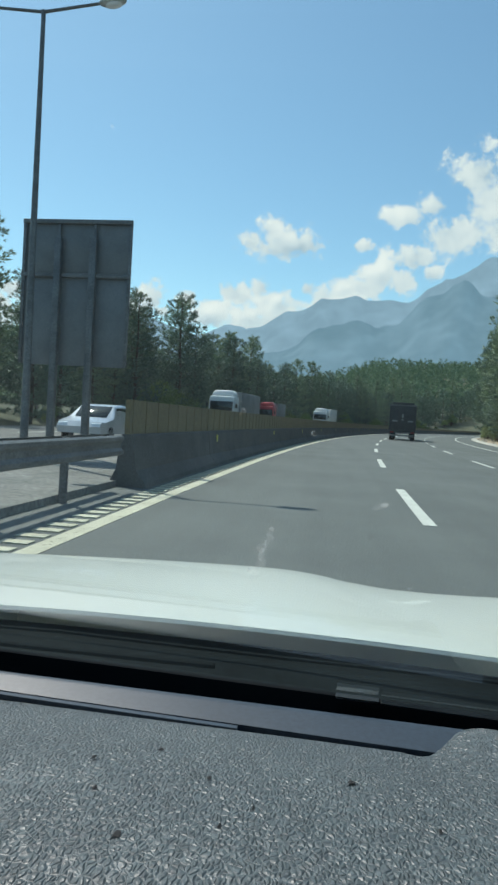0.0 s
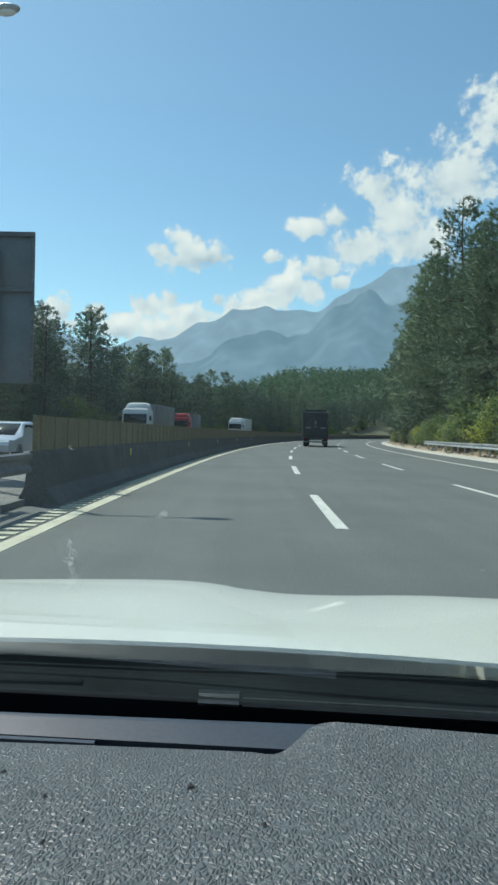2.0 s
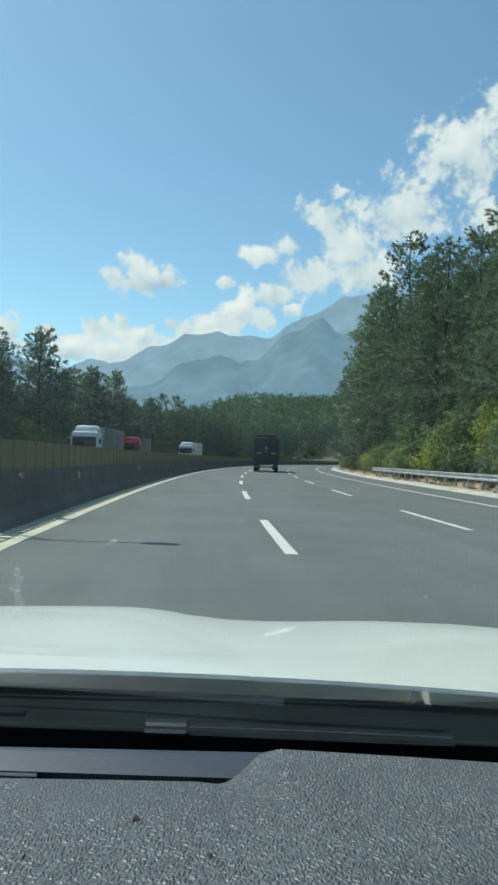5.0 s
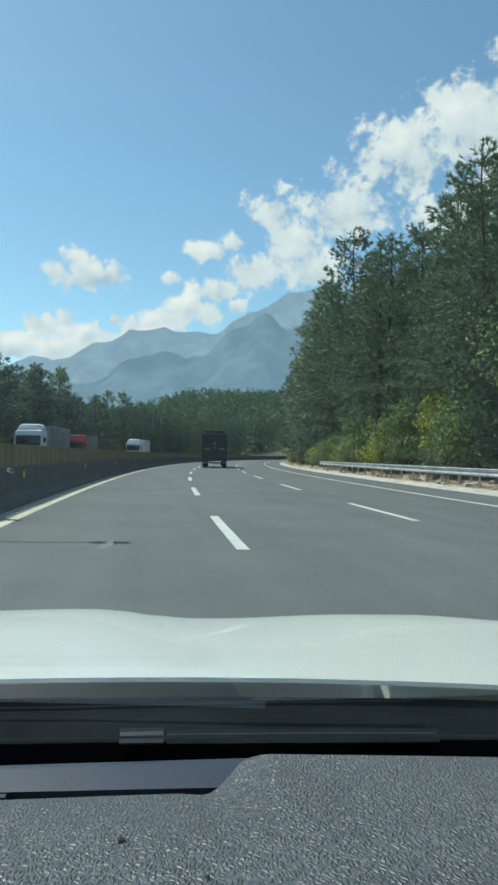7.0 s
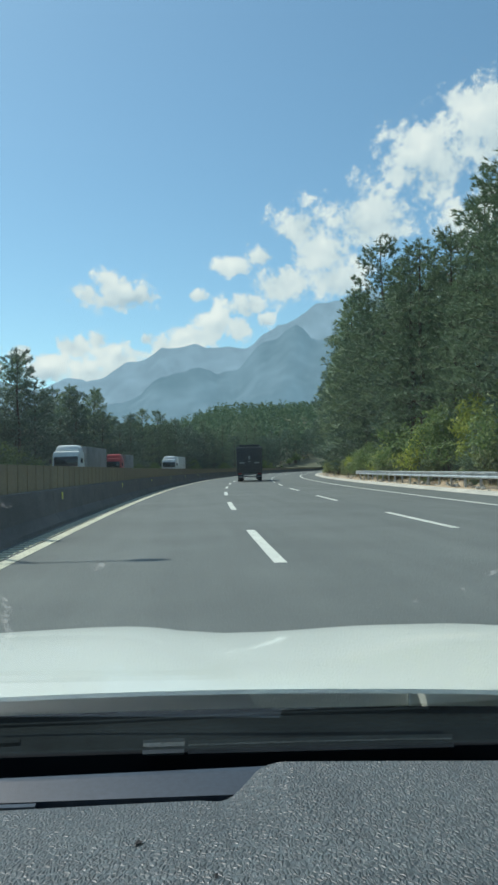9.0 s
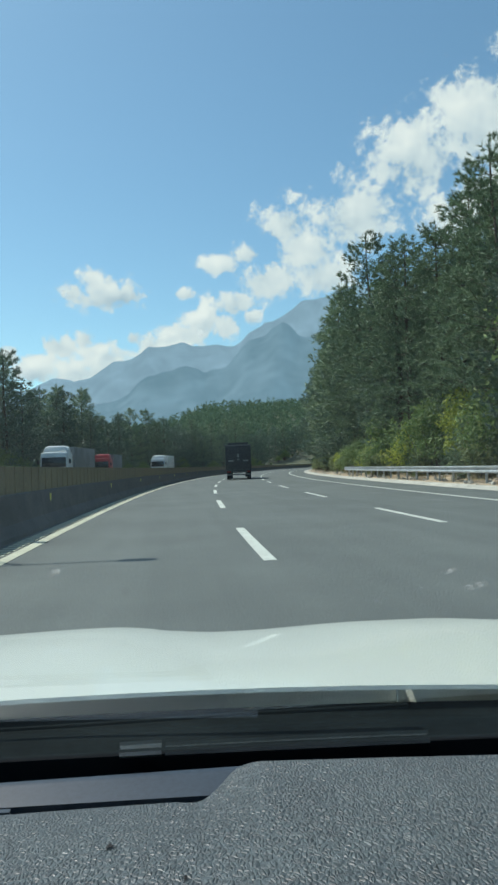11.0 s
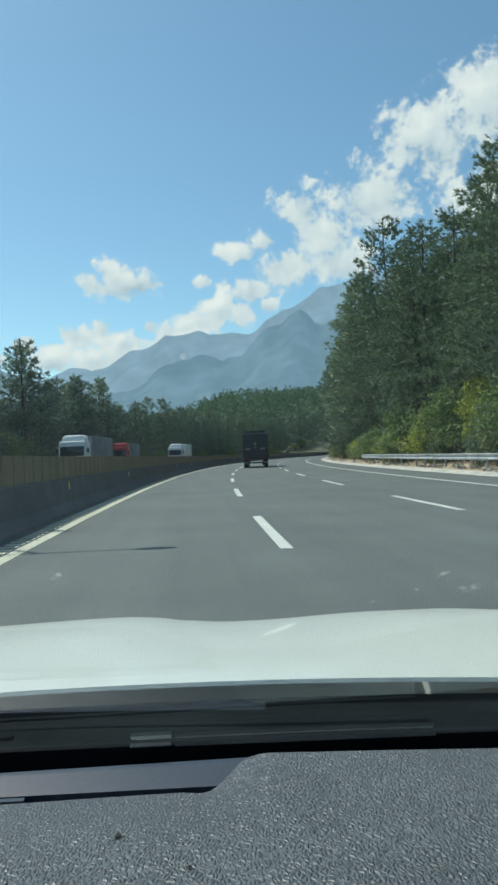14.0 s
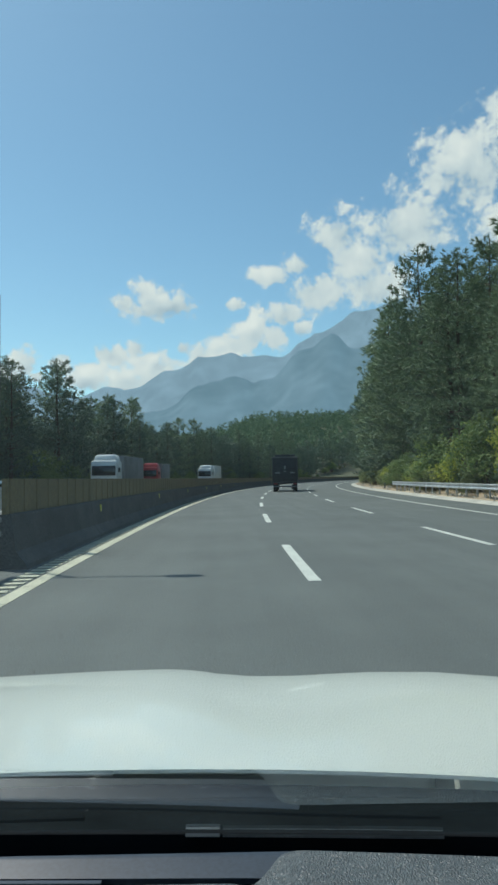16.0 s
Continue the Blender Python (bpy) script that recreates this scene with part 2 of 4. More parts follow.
M = {
    "asphalt": material("asphalt", asphalt_paint, 0.8, bump=grain(55.0, 0.006), spec=0.4),
    "asphalt_old": material("asphalt_old", mottled((0.10, 0.10, 0.096), (0.13, 0.13, 0.122), 0.5, 60.0), 0.85, bump=grain(55.0, 0.006)),
    "line": material("line_paint", worn_paint((0.48, 0.49, 0.44), (0.62, 0.62, 0.56)), 0.6, bump=grain(60.0, 0.003)),
    "line_worn": material("line_paint_yellowed", worn_paint((0.44, 0.42, 0.31), (0.57, 0.55, 0.42)), 0.6, bump=grain(60.0, 0.003)),
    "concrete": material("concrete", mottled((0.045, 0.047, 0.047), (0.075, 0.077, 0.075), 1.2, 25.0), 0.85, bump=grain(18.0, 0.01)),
    "median": material("median_concrete", mottled((0.13, 0.13, 0.12), (0.20, 0.195, 0.18), 0.8, 15.0), 0.9, bump=grain(20.0, 0.02)),
    "concrete_pale": material("concrete_pale", mottled((0.36, 0.34, 0.30), (0.50, 0.47, 0.42), 1.0, 20.0), 0.9, bump=grain(20.0, 0.02)),
    "ochre": material("ochre_panel", mottled((0.150, 0.112, 0.050), (0.195, 0.148, 0.070), 0.8, 14.0, 0.2), 0.75, bump=grain(12.0, 0.004)),
    "sand": material("sandy_soil", mottled((0.30, 0.21, 0.13), (0.46, 0.37, 0.27), 0.35, 9.0), 0.95, bump=grain(3.0, 0.08, 8.0)),
    "soil": material("red_soil", mottled((0.17, 0.105, 0.06), (0.32, 0.23, 0.15), 0.4, 6.0), 0.95, bump=grain(2.5, 0.10, 8.0)),
    "stone": material("pale_stone", mottled((0.34, 0.31, 0.27), (0.50, 0.47, 0.42), 2.0, 20.0), 0.9),
    "dry_grass": foliage("dry_grass", (0.20, 0.16, 0.07), (0.30, 0.25, 0.12), (0.36, 0.33, 0.17), through=0.3),
    "lint": material("dark_lint", (0.012, 0.013, 0.014), 0.9),
    "ground": material("dry_ground", mottled((0.045, 0.055, 0.028), (0.085, 0.085, 0.045), 0.08, 2.5), 0.95, bump=grain(1.5, 0.15, 8.0)),
    "steel": material("galvanised_steel", mottled((0.38, 0.40, 0.41), (0.55, 0.57, 0.58), 2.0, 30.0), 0.45, metal=0.7),
    "steel_dark": material("weathered_steel", mottled((0.10, 0.105, 0.11), (0.17, 0.175, 0.18), 2.0, 30.0), 0.55, metal=0.5),
    "bark": material("pine_bark", mottled((0.07, 0.05, 0.035), (0.15, 0.11, 0.08), 3.0, 18.0), 0.95, bump=grain(12.0, 0.05)),
    "pine": foliage("pine_needles", (0.110, 0.165, 0.095), (0.180, 0.250, 0.150), (0.280, 0.350, 0.220), through=0.14),
    "pine_dark": foliage("pine_needles_dark", (0.080, 0.127, 0.090), (0.130, 0.195, 0.140), (0.205, 0.270, 0.200), through=0.14),
    "leaf": foliage("bush_leaves", (0.11, 0.175, 0.06), (0.175, 0.255, 0.085), (0.27, 0.33, 0.13), through=0.4),
    "leaf_yellow": foliage("yellowing_leaves", (0.23, 0.30, 0.06), (0.37, 0.42, 0.075), (0.52, 0.52, 0.11), through=0.4),
    "scrub": foliage("scrub_leaves", (0.14, 0.18, 0.08), (0.215, 0.26, 0.11), (0.29, 0.32, 0.15), through=0.35),
    "forest": foliage("far_forest", (0.105, 0.165, 0.105), (0.150, 0.220, 0.140), (0.215, 0.285, 0.180), rough=1.0, through=0.35, gloss=0.0),
    "paint_white": material("white_car_paint", mottled((0.74, 0.765, 0.70), (0.79, 0.81, 0.745), 1.4), 0.36, coat=0.6),
    "trim_black": material("black_plastic", mottled((0.010, 0.012, 0.014), (0.020, 0.023, 0.026), 6.0, 90.0), 0.45, bump=grain(400.0, 0.0003)),
    "cowl": material("cowl_plastic", mottled((0.003, 0.006, 0.007), (0.007, 0.011, 0.012), 8.0, 120.0), 0.8, bump=grain(300.0, 0.0004), spec=0.08),
    "tab": material("pale_plastic", mottled((0.10, 0.11, 0.11), (0.16, 0.17, 0.17), 20.0), 0.4),
    "tab_dark": material("grey_plastic", mottled((0.035, 0.04, 0.04), (0.06, 0.065, 0.065), 20.0), 0.4),
    "rubber": material("rubber", mottled((0.004, 0.005, 0.006), (0.008, 0.009, 0.010), 8.0), 0.9, spec=0.02),
    "leather": material("dash_leather_grain", leather_paint, 0.50, bump=leather_bump, spec=0.85),
    "vent": material("vent_panel_plastic", mottled((0.018, 0.029, 0.042), (0.027, 0.040, 0.056), 7.0, 220.0, 0.2), 0.42, bump=grain(500.0, 0.0001)),
    "fabric": material("headliner_fabric", mottled((0.30, 0.29, 0.27), (0.36, 0.35, 0.33), 30.0), 0.95),
    "seat": material("seat_cloth", mottled((0.03, 0.03, 0.033), (0.05, 0.05, 0.055), 40.0), 0.9),
    "glass": windscreen_glass(),
    "glass_dark": material("dark_glass", (0.01, 0.013, 0.016), 0.06),
    "smear": film("dried_smear", (0.62, 0.64, 0.62), 0.24, 400.0),
    "truck_black": material("truck_dark", mottled((0.012, 0.014, 0.017), (0.026, 0.029, 0.034), 2.0, 20.0), 0.6),
    "lamp_red": material("tail_lamp", (0.18, 0.012, 0.01), 0.25),
    "lorry_white": material("lorry_white", mottled((0.66, 0.67, 0.66), (0.76, 0.77, 0.76), 1.0), 0.35, coat=0.3),
    "lorry_grey": material("lorry_tarpaulin", mottled((0.16, 0.17, 0.17), (0.23, 0.24, 0.24), 0.8), 0.7),
    "lorry_red": material("lorry_red", mottled((0.42, 0.03, 0.035), (0.5, 0.05, 0.05), 1.0), 0.4),
    "car_silver": material("silver_paint", mottled((0.45, 0.48, 0.52), (0.55, 0.58, 0.62), 2.0), 0.3, metal=0.4, coat=0.6),
    "lamp_glass": material("headlamp_glass", (0.8, 0.82, 0.85), 0.1),
    "reflector": material("reflector_yellow", (0.62, 0.55, 0.06), 0.4),
    "sign_back": material("sign_back_metal", mottled((0.13, 0.14, 0.15), (0.17, 0.18, 0.19), 1.5, 20.0, 0.08), 0.5, metal=0.2),
}


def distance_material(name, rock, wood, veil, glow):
    """A far mountain side of rock and woods; the haze of kilometres of distance is painted in as emission."""
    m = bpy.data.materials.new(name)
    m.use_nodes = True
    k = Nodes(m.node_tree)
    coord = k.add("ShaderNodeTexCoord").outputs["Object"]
    # gullies run down the slope, toned into rock, woods and the painted haze
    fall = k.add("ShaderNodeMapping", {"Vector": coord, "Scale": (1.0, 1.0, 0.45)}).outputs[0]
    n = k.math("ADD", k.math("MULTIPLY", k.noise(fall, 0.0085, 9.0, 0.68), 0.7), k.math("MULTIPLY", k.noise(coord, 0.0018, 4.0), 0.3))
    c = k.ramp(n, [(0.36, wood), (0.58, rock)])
    haze_tint = k.mix(1.0, (*veil, 1), k.ramp(n, [(0.40, (0.89,) * 3), (0.50, (0.98,) * 3), (0.62, (1.12,) * 3)]), "MULTIPLY")
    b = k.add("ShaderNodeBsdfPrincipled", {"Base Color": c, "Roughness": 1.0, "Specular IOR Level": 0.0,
                                           "Emission Color": haze_tint, "Emission Strength": glow})
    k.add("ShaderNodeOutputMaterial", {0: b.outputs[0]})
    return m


# ---- building helpers ----
def part(name, bm, mat, parent=None, label="", smooth=True):
    me = bpy.data.meshes.new(name)
    bmesh.ops.recalc_face_normals(bm, faces=bm.faces) if len(bm.faces) < 4000 else None
    bm.to_mesh(me)
    bm.free()
    me.materials.append(M[mat] if isinstance(mat, str) else mat)
    if smooth:
        me.shade_smooth()
        me.set_sharp_from_angle(angle=radians(35))
    ob = new(name, me)
    if parent:
        ob.parent = parent
    if label:
        tagged(ob, label)
    return ob


def raw(name, verts, faces, mat, parent=None, smooth=False):
    me = bpy.data.meshes.new(name)
    me.from_pydata(verts, [], faces)
    me.materials.append(M[mat] if isinstance(mat, str) else mat)
    if smooth:
        me.shade_smooth()
    ob = new(name, me)
    if parent:
        ob.parent = parent
    return ob


def thing(name, m, label, category, group="", kind=""):
    ob = new(name)
    ob.empty_display_size = 0.2
    ob.matrix_basis = m
    return tagged(ob, label, category, group, kind)


def box(bm, size, at=(0, 0, 0), turn=(0, 0, 0), bevel=0.0, taper=1.0):
    """A box, bevelled, its top scaled by taper."""
    m = pose(*at, *turn) @ Matrix.Diagonal((*size, 1))
    made = bmesh.ops.create_cube(bm, size=1.0)["verts"]
    for v in made:
        if v.co.z > 0:
            v.co.x *= taper
            v.co.y *= taper
    bmesh.ops.transform(bm, matrix=m, verts=made)
    if bevel:
        edges = list({e for v in made for e in v.link_edges})
        bmesh.ops.bevel(bm, geom=edges, offset=bevel, segments=2, affect="EDGES", profile=0.5)
    return bm


def tube(bm, a, b, r0, r1, n=8):
    a, b = Vector(a), Vector(b)
    way = b - a
    q = way.to_track_quat("Z", "Y").to_matrix().to_4x4()
    m = Matrix.Translation((a + b) / 2) @ q
    bmesh.ops.create_cone(bm, cap_ends=True, segments=n, radius1=r0, radius2=r1, depth=way.length, matrix=m)
    return bm


def sheet(us, vs, f, thick=None):
    """A grid of f(u, v) -> (x, y, z); with thick, a closed slab that goes thick down."""
    bm = bmesh.new()
    top = [[bm.verts.new(f(u, v)) for v in vs] for u in us]
    for i in range(len(us) - 1):
        for j in range(len(vs) - 1):
            bm.faces.new((top[i][j], top[i + 1][j], top[i + 1][j + 1], top[i][j + 1]))
    if thick:
        low = [[bm.verts.new(v.co - Vector((0, 0, thick))) for v in r] for r in top]
        for i in range(len(us) - 1):
            for j in range(len(vs) - 1):
                bm.faces.new((low[i][j], low[i][j + 1], low[i + 1][j + 1], low[i + 1][j]))
        rim = [(i, 0) for i in range(len(us))] + [(len(us) - 1, j) for j in range(1, len(vs))]
        rim += [(i, len(vs) - 1) for i in range(len(us) - 2, -1, -1)] + [(0, j) for j in range(len(vs) - 2, 0, -1)]
        for (i, j), (p, q) in zip(rim, rim[1:] + rim[:1]):
            bm.faces.new((top[p][q], top[i][j], low[i][j], low[p][q]))
    return bm


# ---- the road's line: straight beside the car, then bending gently to the right ----
def bend(y):
    return y * abs(y) / 1200.0 if y > 0 else 0.0


def road_point(side, y, z=0.0):
    slope = y / 600.0 if y > 0 else 0.0
    n = math.hypot(1, slope)
    return (bend(y) + side / n, y - side * slope / n, z)


def road_matrix(side, y, z=0.0):
    x, yy, zz = road_point(side, y, z)
    return Matrix.Translation((x, yy, zz)) @ Matrix.Rotation(-math.atan(y / 600.0) if y > 0 else 0.0, 4, "Z")


def swept(profile, ys, closed=True):
    """A profile of (side, z) swept along the road."""
    bm = bmesh.new()
    rings = [[bm.verts.new(road_point(s, y, z)) for s, z in profile] for y in ys]
    n = len(profile)
    for a, b in zip(rings, rings[1:]):
        for i in range(n if closed else n - 1):
            j = (i + 1) % n
            bm.faces.new((a[i], a[j], b[j], b[i]))
    if closed:
        bm.faces.new(rings[0])
        bm.faces.new(rings[-1][::-1])
    return bm


def steps(a, b, d):
    n = max(1, round((b - a) / d))
    return [a + (b - a) * i / n for i in range(n + 1)]


# ---- ground, road and its edges ----
def smooth(a, b, v):
    t = min(1.0, max(0.0, (v - a) / (b - a)))
    return t * t * (3 - 2 * t)


def curve(points, v):
    """Smooth interpolation in a short table of (place, value)."""
    if v <= points[0][0]:
        return points[0][1]
    for (a, p), (b, q) in zip(points, points[1:]):
        if v <= b:
            return p + (q - p) * smooth(a, b, v)
    return points[-1][1]


HILL = [(-180, 3.0), (-60, 4.6), (-32, 6.4), (-22, 6.2), (-14, 4.4), (-8, 3.2), (-2, 3.4), (4, 4.9), (9, 5.3), (15, 4.6), (30, 6.0), (70, 5.0), (180, 3.0)]


def land(x, y):
    """Height of the ground."""
    s = x - bend(min(y, 330.0))
    r = math.hypot(x, y)
    z = -0.12
    z += 2.6 * smooth(13.6, 24.0, s) * (0.75 + 0.5 * noise.noise((x * 0.05, y * 0.05, 0))) if s > 13.5 else 0
    z += 1.2 * smooth(-22.0, -36.0, s) if s < -22 else 0
    if abs(s) > 16:
        z += 0.25 * noise.noise((x * 0.2, y * 0.2, 3.0))
    if r > 240:
        az = math.degrees(math.atan2(x, y))
        top = math.tan(radians(curve(HILL, az) + 0.5 * noise.noise((az * 0.12, 0, 5)))) * 560
        z += max(0.0, top - 8) * smooth(250.0, 560.0, r) * (1.0 - 0.55 * smooth(700, 1700, r))
        z += 5 * noise.noise((x * 0.012, y * 0.012, 1.0)) * smooth(280, 500, r)
    return z


def build_ground():
    bm = bmesh.new()
    rings = [0.0] + [3.0 * 1.085 ** i for i in range(90)]
    rings = [r for r in rings if r < 4600] + [4700]
    n = 240
    first = bm.verts.new((0, 0, land(0, 0)))
    last = None
    for r in rings[1:]:
        row = []
        for i in range(n):
            a = 2 * math.pi * i / n
            x, y = r * math.sin(a), r * math.cos(a)
            row.append(bm.verts.new((x, y, land(x, y))))
        for i in range(n):
            j = (i + 1) % n
            if last:
                bm.faces.new((last[i], row[i], row[j], last[j]))
            else:
                bm.faces.new((first, row[i], row[j]))
        last = row
    ob = part("ground", bm, "ground")
    tagged(ob, "dry olive-brown earth with wooded hills in the distance", "ground", kind="structure")


build_ground()

NEAR, END = -60.0, 330.0
LEFT, MID, RIGHT, EDGE = -2.50, 1.22, 5.15, 8.95
YS = steps(NEAR, END, 5.0)


def strip(a, b, z, ys, thick):
    return swept([(a, z - thick), (b, z - thick), (b, z), (a, z)], ys)


road = part("road", strip(-3.55, 11.3, 0.0, YS, 0.3), "asphalt", smooth=False)
tagged(road, "grey worn asphalt carriageway of a motorway", "road", kind="structure")
far_road = part("road_opposite", strip(-20.3, -6.8, 0.0, YS, 0.3), "asphalt_old", smooth=False)
tagged(far_road, "paler asphalt of the opposite carriageway", "road", kind="structure")
median = part("median", strip(-6.8, -3.55, 0.10, YS, 0.4), "median", smooth=False)
tagged(median, "grey concrete median strip with a raised kerb", "kerb", kind="structure")
kerb = part("kerb", swept([(11.3, -0.2), (12.1, -0.2), (12.1, 0.10), (11.75, 0.12), (11.42, 0.03), (11.3, 0.006)], YS), "concrete_pale", smooth=False)
tagged(kerb, "pale concrete gutter kerb along the road edge", "kerb", kind="structure")


def verge_row(sides, base):
    bm = bmesh.new()
    rows = []
    for y in steps(NEAR, END, 1.5):
        row = []
        for s in sides:
            x, yy, _ = road_point(s, y)
            low = 0.05 + 0.10 * (s - 12.1)
            z = max(low, land(x, yy) + 0.06) + base + 0.14 * noise.noise((x * 0.7, yy * 0.7, 2.0)) * (s > 12.2)
            row.append(bm.verts.new((x + 0.2 * noise.noise((x, yy, 9)) * (s > 12.2), yy, z)))
        rows.append(row)
    for a, b in zip(rows, rows[1:]):
        for i in range(len(sides) - 1):
            bm.faces.new((a[i], a[i + 1], b[i + 1], b[i]))
    return bm


verge = part("verge", verge_row((12.1, 12.6, 13.1, 13.6, 14.1), 0.0), "sand")
tagged(verge, "pale sandy verge with loose stones beside the road", "verge", kind="structure")
bank = part("bank", verge_row((13.9, 14.6, 15.4, 16.3, 17.4, 18.8, 20.4, 22.5), 0.012), "soil")
tagged(bank, "reddish bare soil bank rising under the pines", "bank", kind="structure")


def loose_stones():
    bm = bmesh.new()
    r = random.Random(5)
    for i in range(420):
        s, y = r.uniform(12.2, 15.5), 14 + 110 * r.random() ** 1.5
        x, yy, _ = road_point(s, y)
        size = r.uniform(0.04, 0.17)
        m = Matrix.Translation((x, yy, max(0.05 + 0.10 * (s - 12.1), land(x, yy) + 0.06) + 0.02)) @ pose(0, 0, 0, r.uniform(0, 90), r.uniform(0, 90), 0)
        m = m @ Matrix.Diagonal((size, size * r.uniform(0.6, 1), size * r.uniform(0.5, 0.8), 1))
        bmesh.ops.create_icosphere(bm, subdivisions=1, radius=1.0, matrix=m)
    ob = part("loose_stones", bm, "stone", smooth=False)
    tagged(ob, "pale loose stones scattered on the sandy verge", "stones", kind="stuff")


loose_stones()


def dry_grass():
    r = np.random.default_rng(21)
    tri = []
    for i in range(520):
        s, y = r.uniform(13.2, 16.0), 16 + 150 * r.random() ** 1.3
        x, yy, _ = road_point(s, y)
        z = max(0.05 + 0.10 * (s - 12.1), land(x, yy) + 0.06)
        n = 14
        a = r.uniform(0, 6.28, n)
        h = r.uniform(0.15, 0.5, n)
        base = np.stack([x + 0.14 * r.normal(size=n), yy + 0.14 * r.normal(size=n), np.full(n, z - 0.03)], 1)
        side = np.stack([np.sin(a), -np.cos(a), np.zeros(n)], 1) * 0.012
        tip = base + np.stack([np.cos(a) * h * 0.4, np.sin(a) * h * 0.4, h], 1)
        tri.append(np.stack([base + side, base - side, tip], 1).reshape(-1, 3))
    v = np.concatenate(tri)
    me = bpy.data.meshes.new("dry_grass")
    me.from_pydata(v.tolist(), [], np.arange(len(v)).reshape(-1, 3).tolist())
    me.materials.append(M["dry_grass"])
    tagged(new("dry_grass", me), "dry straw-coloured grass tufts on the verge", "grass", kind="stuff")


dry_grass()

lines = thing("road_markings", Matrix.Identity(4), "white and yellowed painted lane lines on the asphalt", "lane line", kind="structure")
part("solid_line", strip(LEFT - 0.10, LEFT + 0.10, 0.006, YS, 0.004), "line_worn", lines, smooth=False)
part("solid_line", strip(EDGE - 0.08, EDGE + 0.08, 0.006, YS, 0.004), "line", lines, smooth=False)
part("solid_line", strip(-7.5, -7.35, 0.006, YS, 0.004), "line", lines, smooth=False)
part("solid_line", strip(-18.7, -18.55, 0.006, YS, 0.004), "line", lines, smooth=False)
for side, first, width in ((MID, 8.9, 0.085), (RIGHT, 13.0, 0.075), (-11.2, 5.0, 0.08), (-14.9, 5.0, 0.08)):
    for i in range(-3, 26):
        y = first + 12.0 * i
        part("dash_line", strip(side - width, side + width, 0.006, [y, y + 1.6, y + 3.2, y + 4.9], 0.004), "line", lines, smooth=False)
grating = thing("rumble_strip", Matrix.Identity(4), "pale ribbed strip beside the yellowed edge line", "rumble strip", kind="structure")
for i in range(150):
    y = 4.0 + i * 0.34
    part("rib", strip(-2.92, -2.64, 0.014, [y, y + 0.16], 0.012), "line_worn", grating, smooth=False)

# ---- median barriers ----
TURN = 10.7     # where the steel rail gives way to the concrete wall


def rail_profile(s, z, face):
    """The W-shaped beam of a guard rail; face is +1 or -1."""
    pts = [(0.0, 0.155), (0.045, 0.13), (0.045, 0.08), (0.0, 0.035), (0.0, -0.035), (0.045, -0.08), (0.045, -0.13), (0.0, -0.155)]
    out = [(s + face * d, z + h) for d, h in pts]
    return out + [(p - face * 0.006, q) for p, q in reversed(out)]


def guard_rail(name, label, s, a, b, face, post_every, z0, mat):
    t = thing(name, Matrix.Identity(4), label, "guard rail")
    part("beam", swept(rail_profile(s, z0 + 0.60, face), steps(a, b, 2.0)), mat, t, smooth=False)
    part("beam", swept(rail_profile(s - face * 0.28, z0 + 0.60, -face), steps(a, b, 2.0)), mat, t, smooth=False)
    y = a + 0.4
    mesh = None
    while y < b:
        if mesh is None:
            bm = bmesh.new()
            box(bm, (0.10, 0.06, 0.86), (0, 0, 0.32), bevel=0.008)
            post = part("post", bm, mat, t)
            mesh = post.data
        else:
            post = new("post", mesh)
            post.parent = t
        post.matrix_basis = road_matrix(s - face * 0.14, y, z0)
        y += post_every
    return t


guard_rail("guard_rail", "weathered double-sided steel guard rail on dark posts along the median", -3.32, -18.0, TURN - 0.5, 1, 2.0, 0.10, "steel_dark")


def concrete_wall():
    t = thing("concrete_barrier", Matrix.Identity(4), "dark concrete median barrier topped with an ochre ribbed glare screen", "barrier")
    seg = 6.0
    y = TURN
    while y < END - 8:
        ys = steps(y, y + seg - 0.02, 2.0)
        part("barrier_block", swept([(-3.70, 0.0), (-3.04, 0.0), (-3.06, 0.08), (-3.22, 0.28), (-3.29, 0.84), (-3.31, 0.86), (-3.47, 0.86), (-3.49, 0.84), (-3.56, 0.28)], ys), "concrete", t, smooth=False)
        part("screen_panel", swept([(-3.44, 0.86), (-3.36, 0.86), (-3.36, 1.42), (-3.44, 1.42)], ys), "ochre", t, smooth=False)
        y += seg
    rib = None
    for i in range(200):
        yy = TURN + 0.15 + i * 0.75
        if rib is None:
            bm = bmesh.new()
            box(bm, (0.012, 0.04, 0.55), (0, 0, 0.275), bevel=0.003)
            rib = part("rib", bm, "ochre", t, smooth=False)
            ob = rib
        else:
            ob = new("rib", rib.data)
            ob.parent = t
        ob.matrix_basis = road_matrix(-3.355, yy, 0.865)
    for i in range(12):
        bm = bmesh.new()
        box(bm, (0.02, 0.13, 0.19), (0, 0, 0), bevel=0.01)
        ob = part("reflector", bm, "reflector", t, "yellow reflector plate")
        ob.matrix_basis = road_matrix(-3.265, TURN + 7.0 + 12.0 * i, 0.66)


concrete_wall()
guard_rail("guard_rail", "galvanised steel guard rail on posts along the sandy verge", 12.55, 22.0, 62.0, -1, 2.0, 0.12, "steel")

# ---- vegetation ----
rng = np.random.default_rng(7)


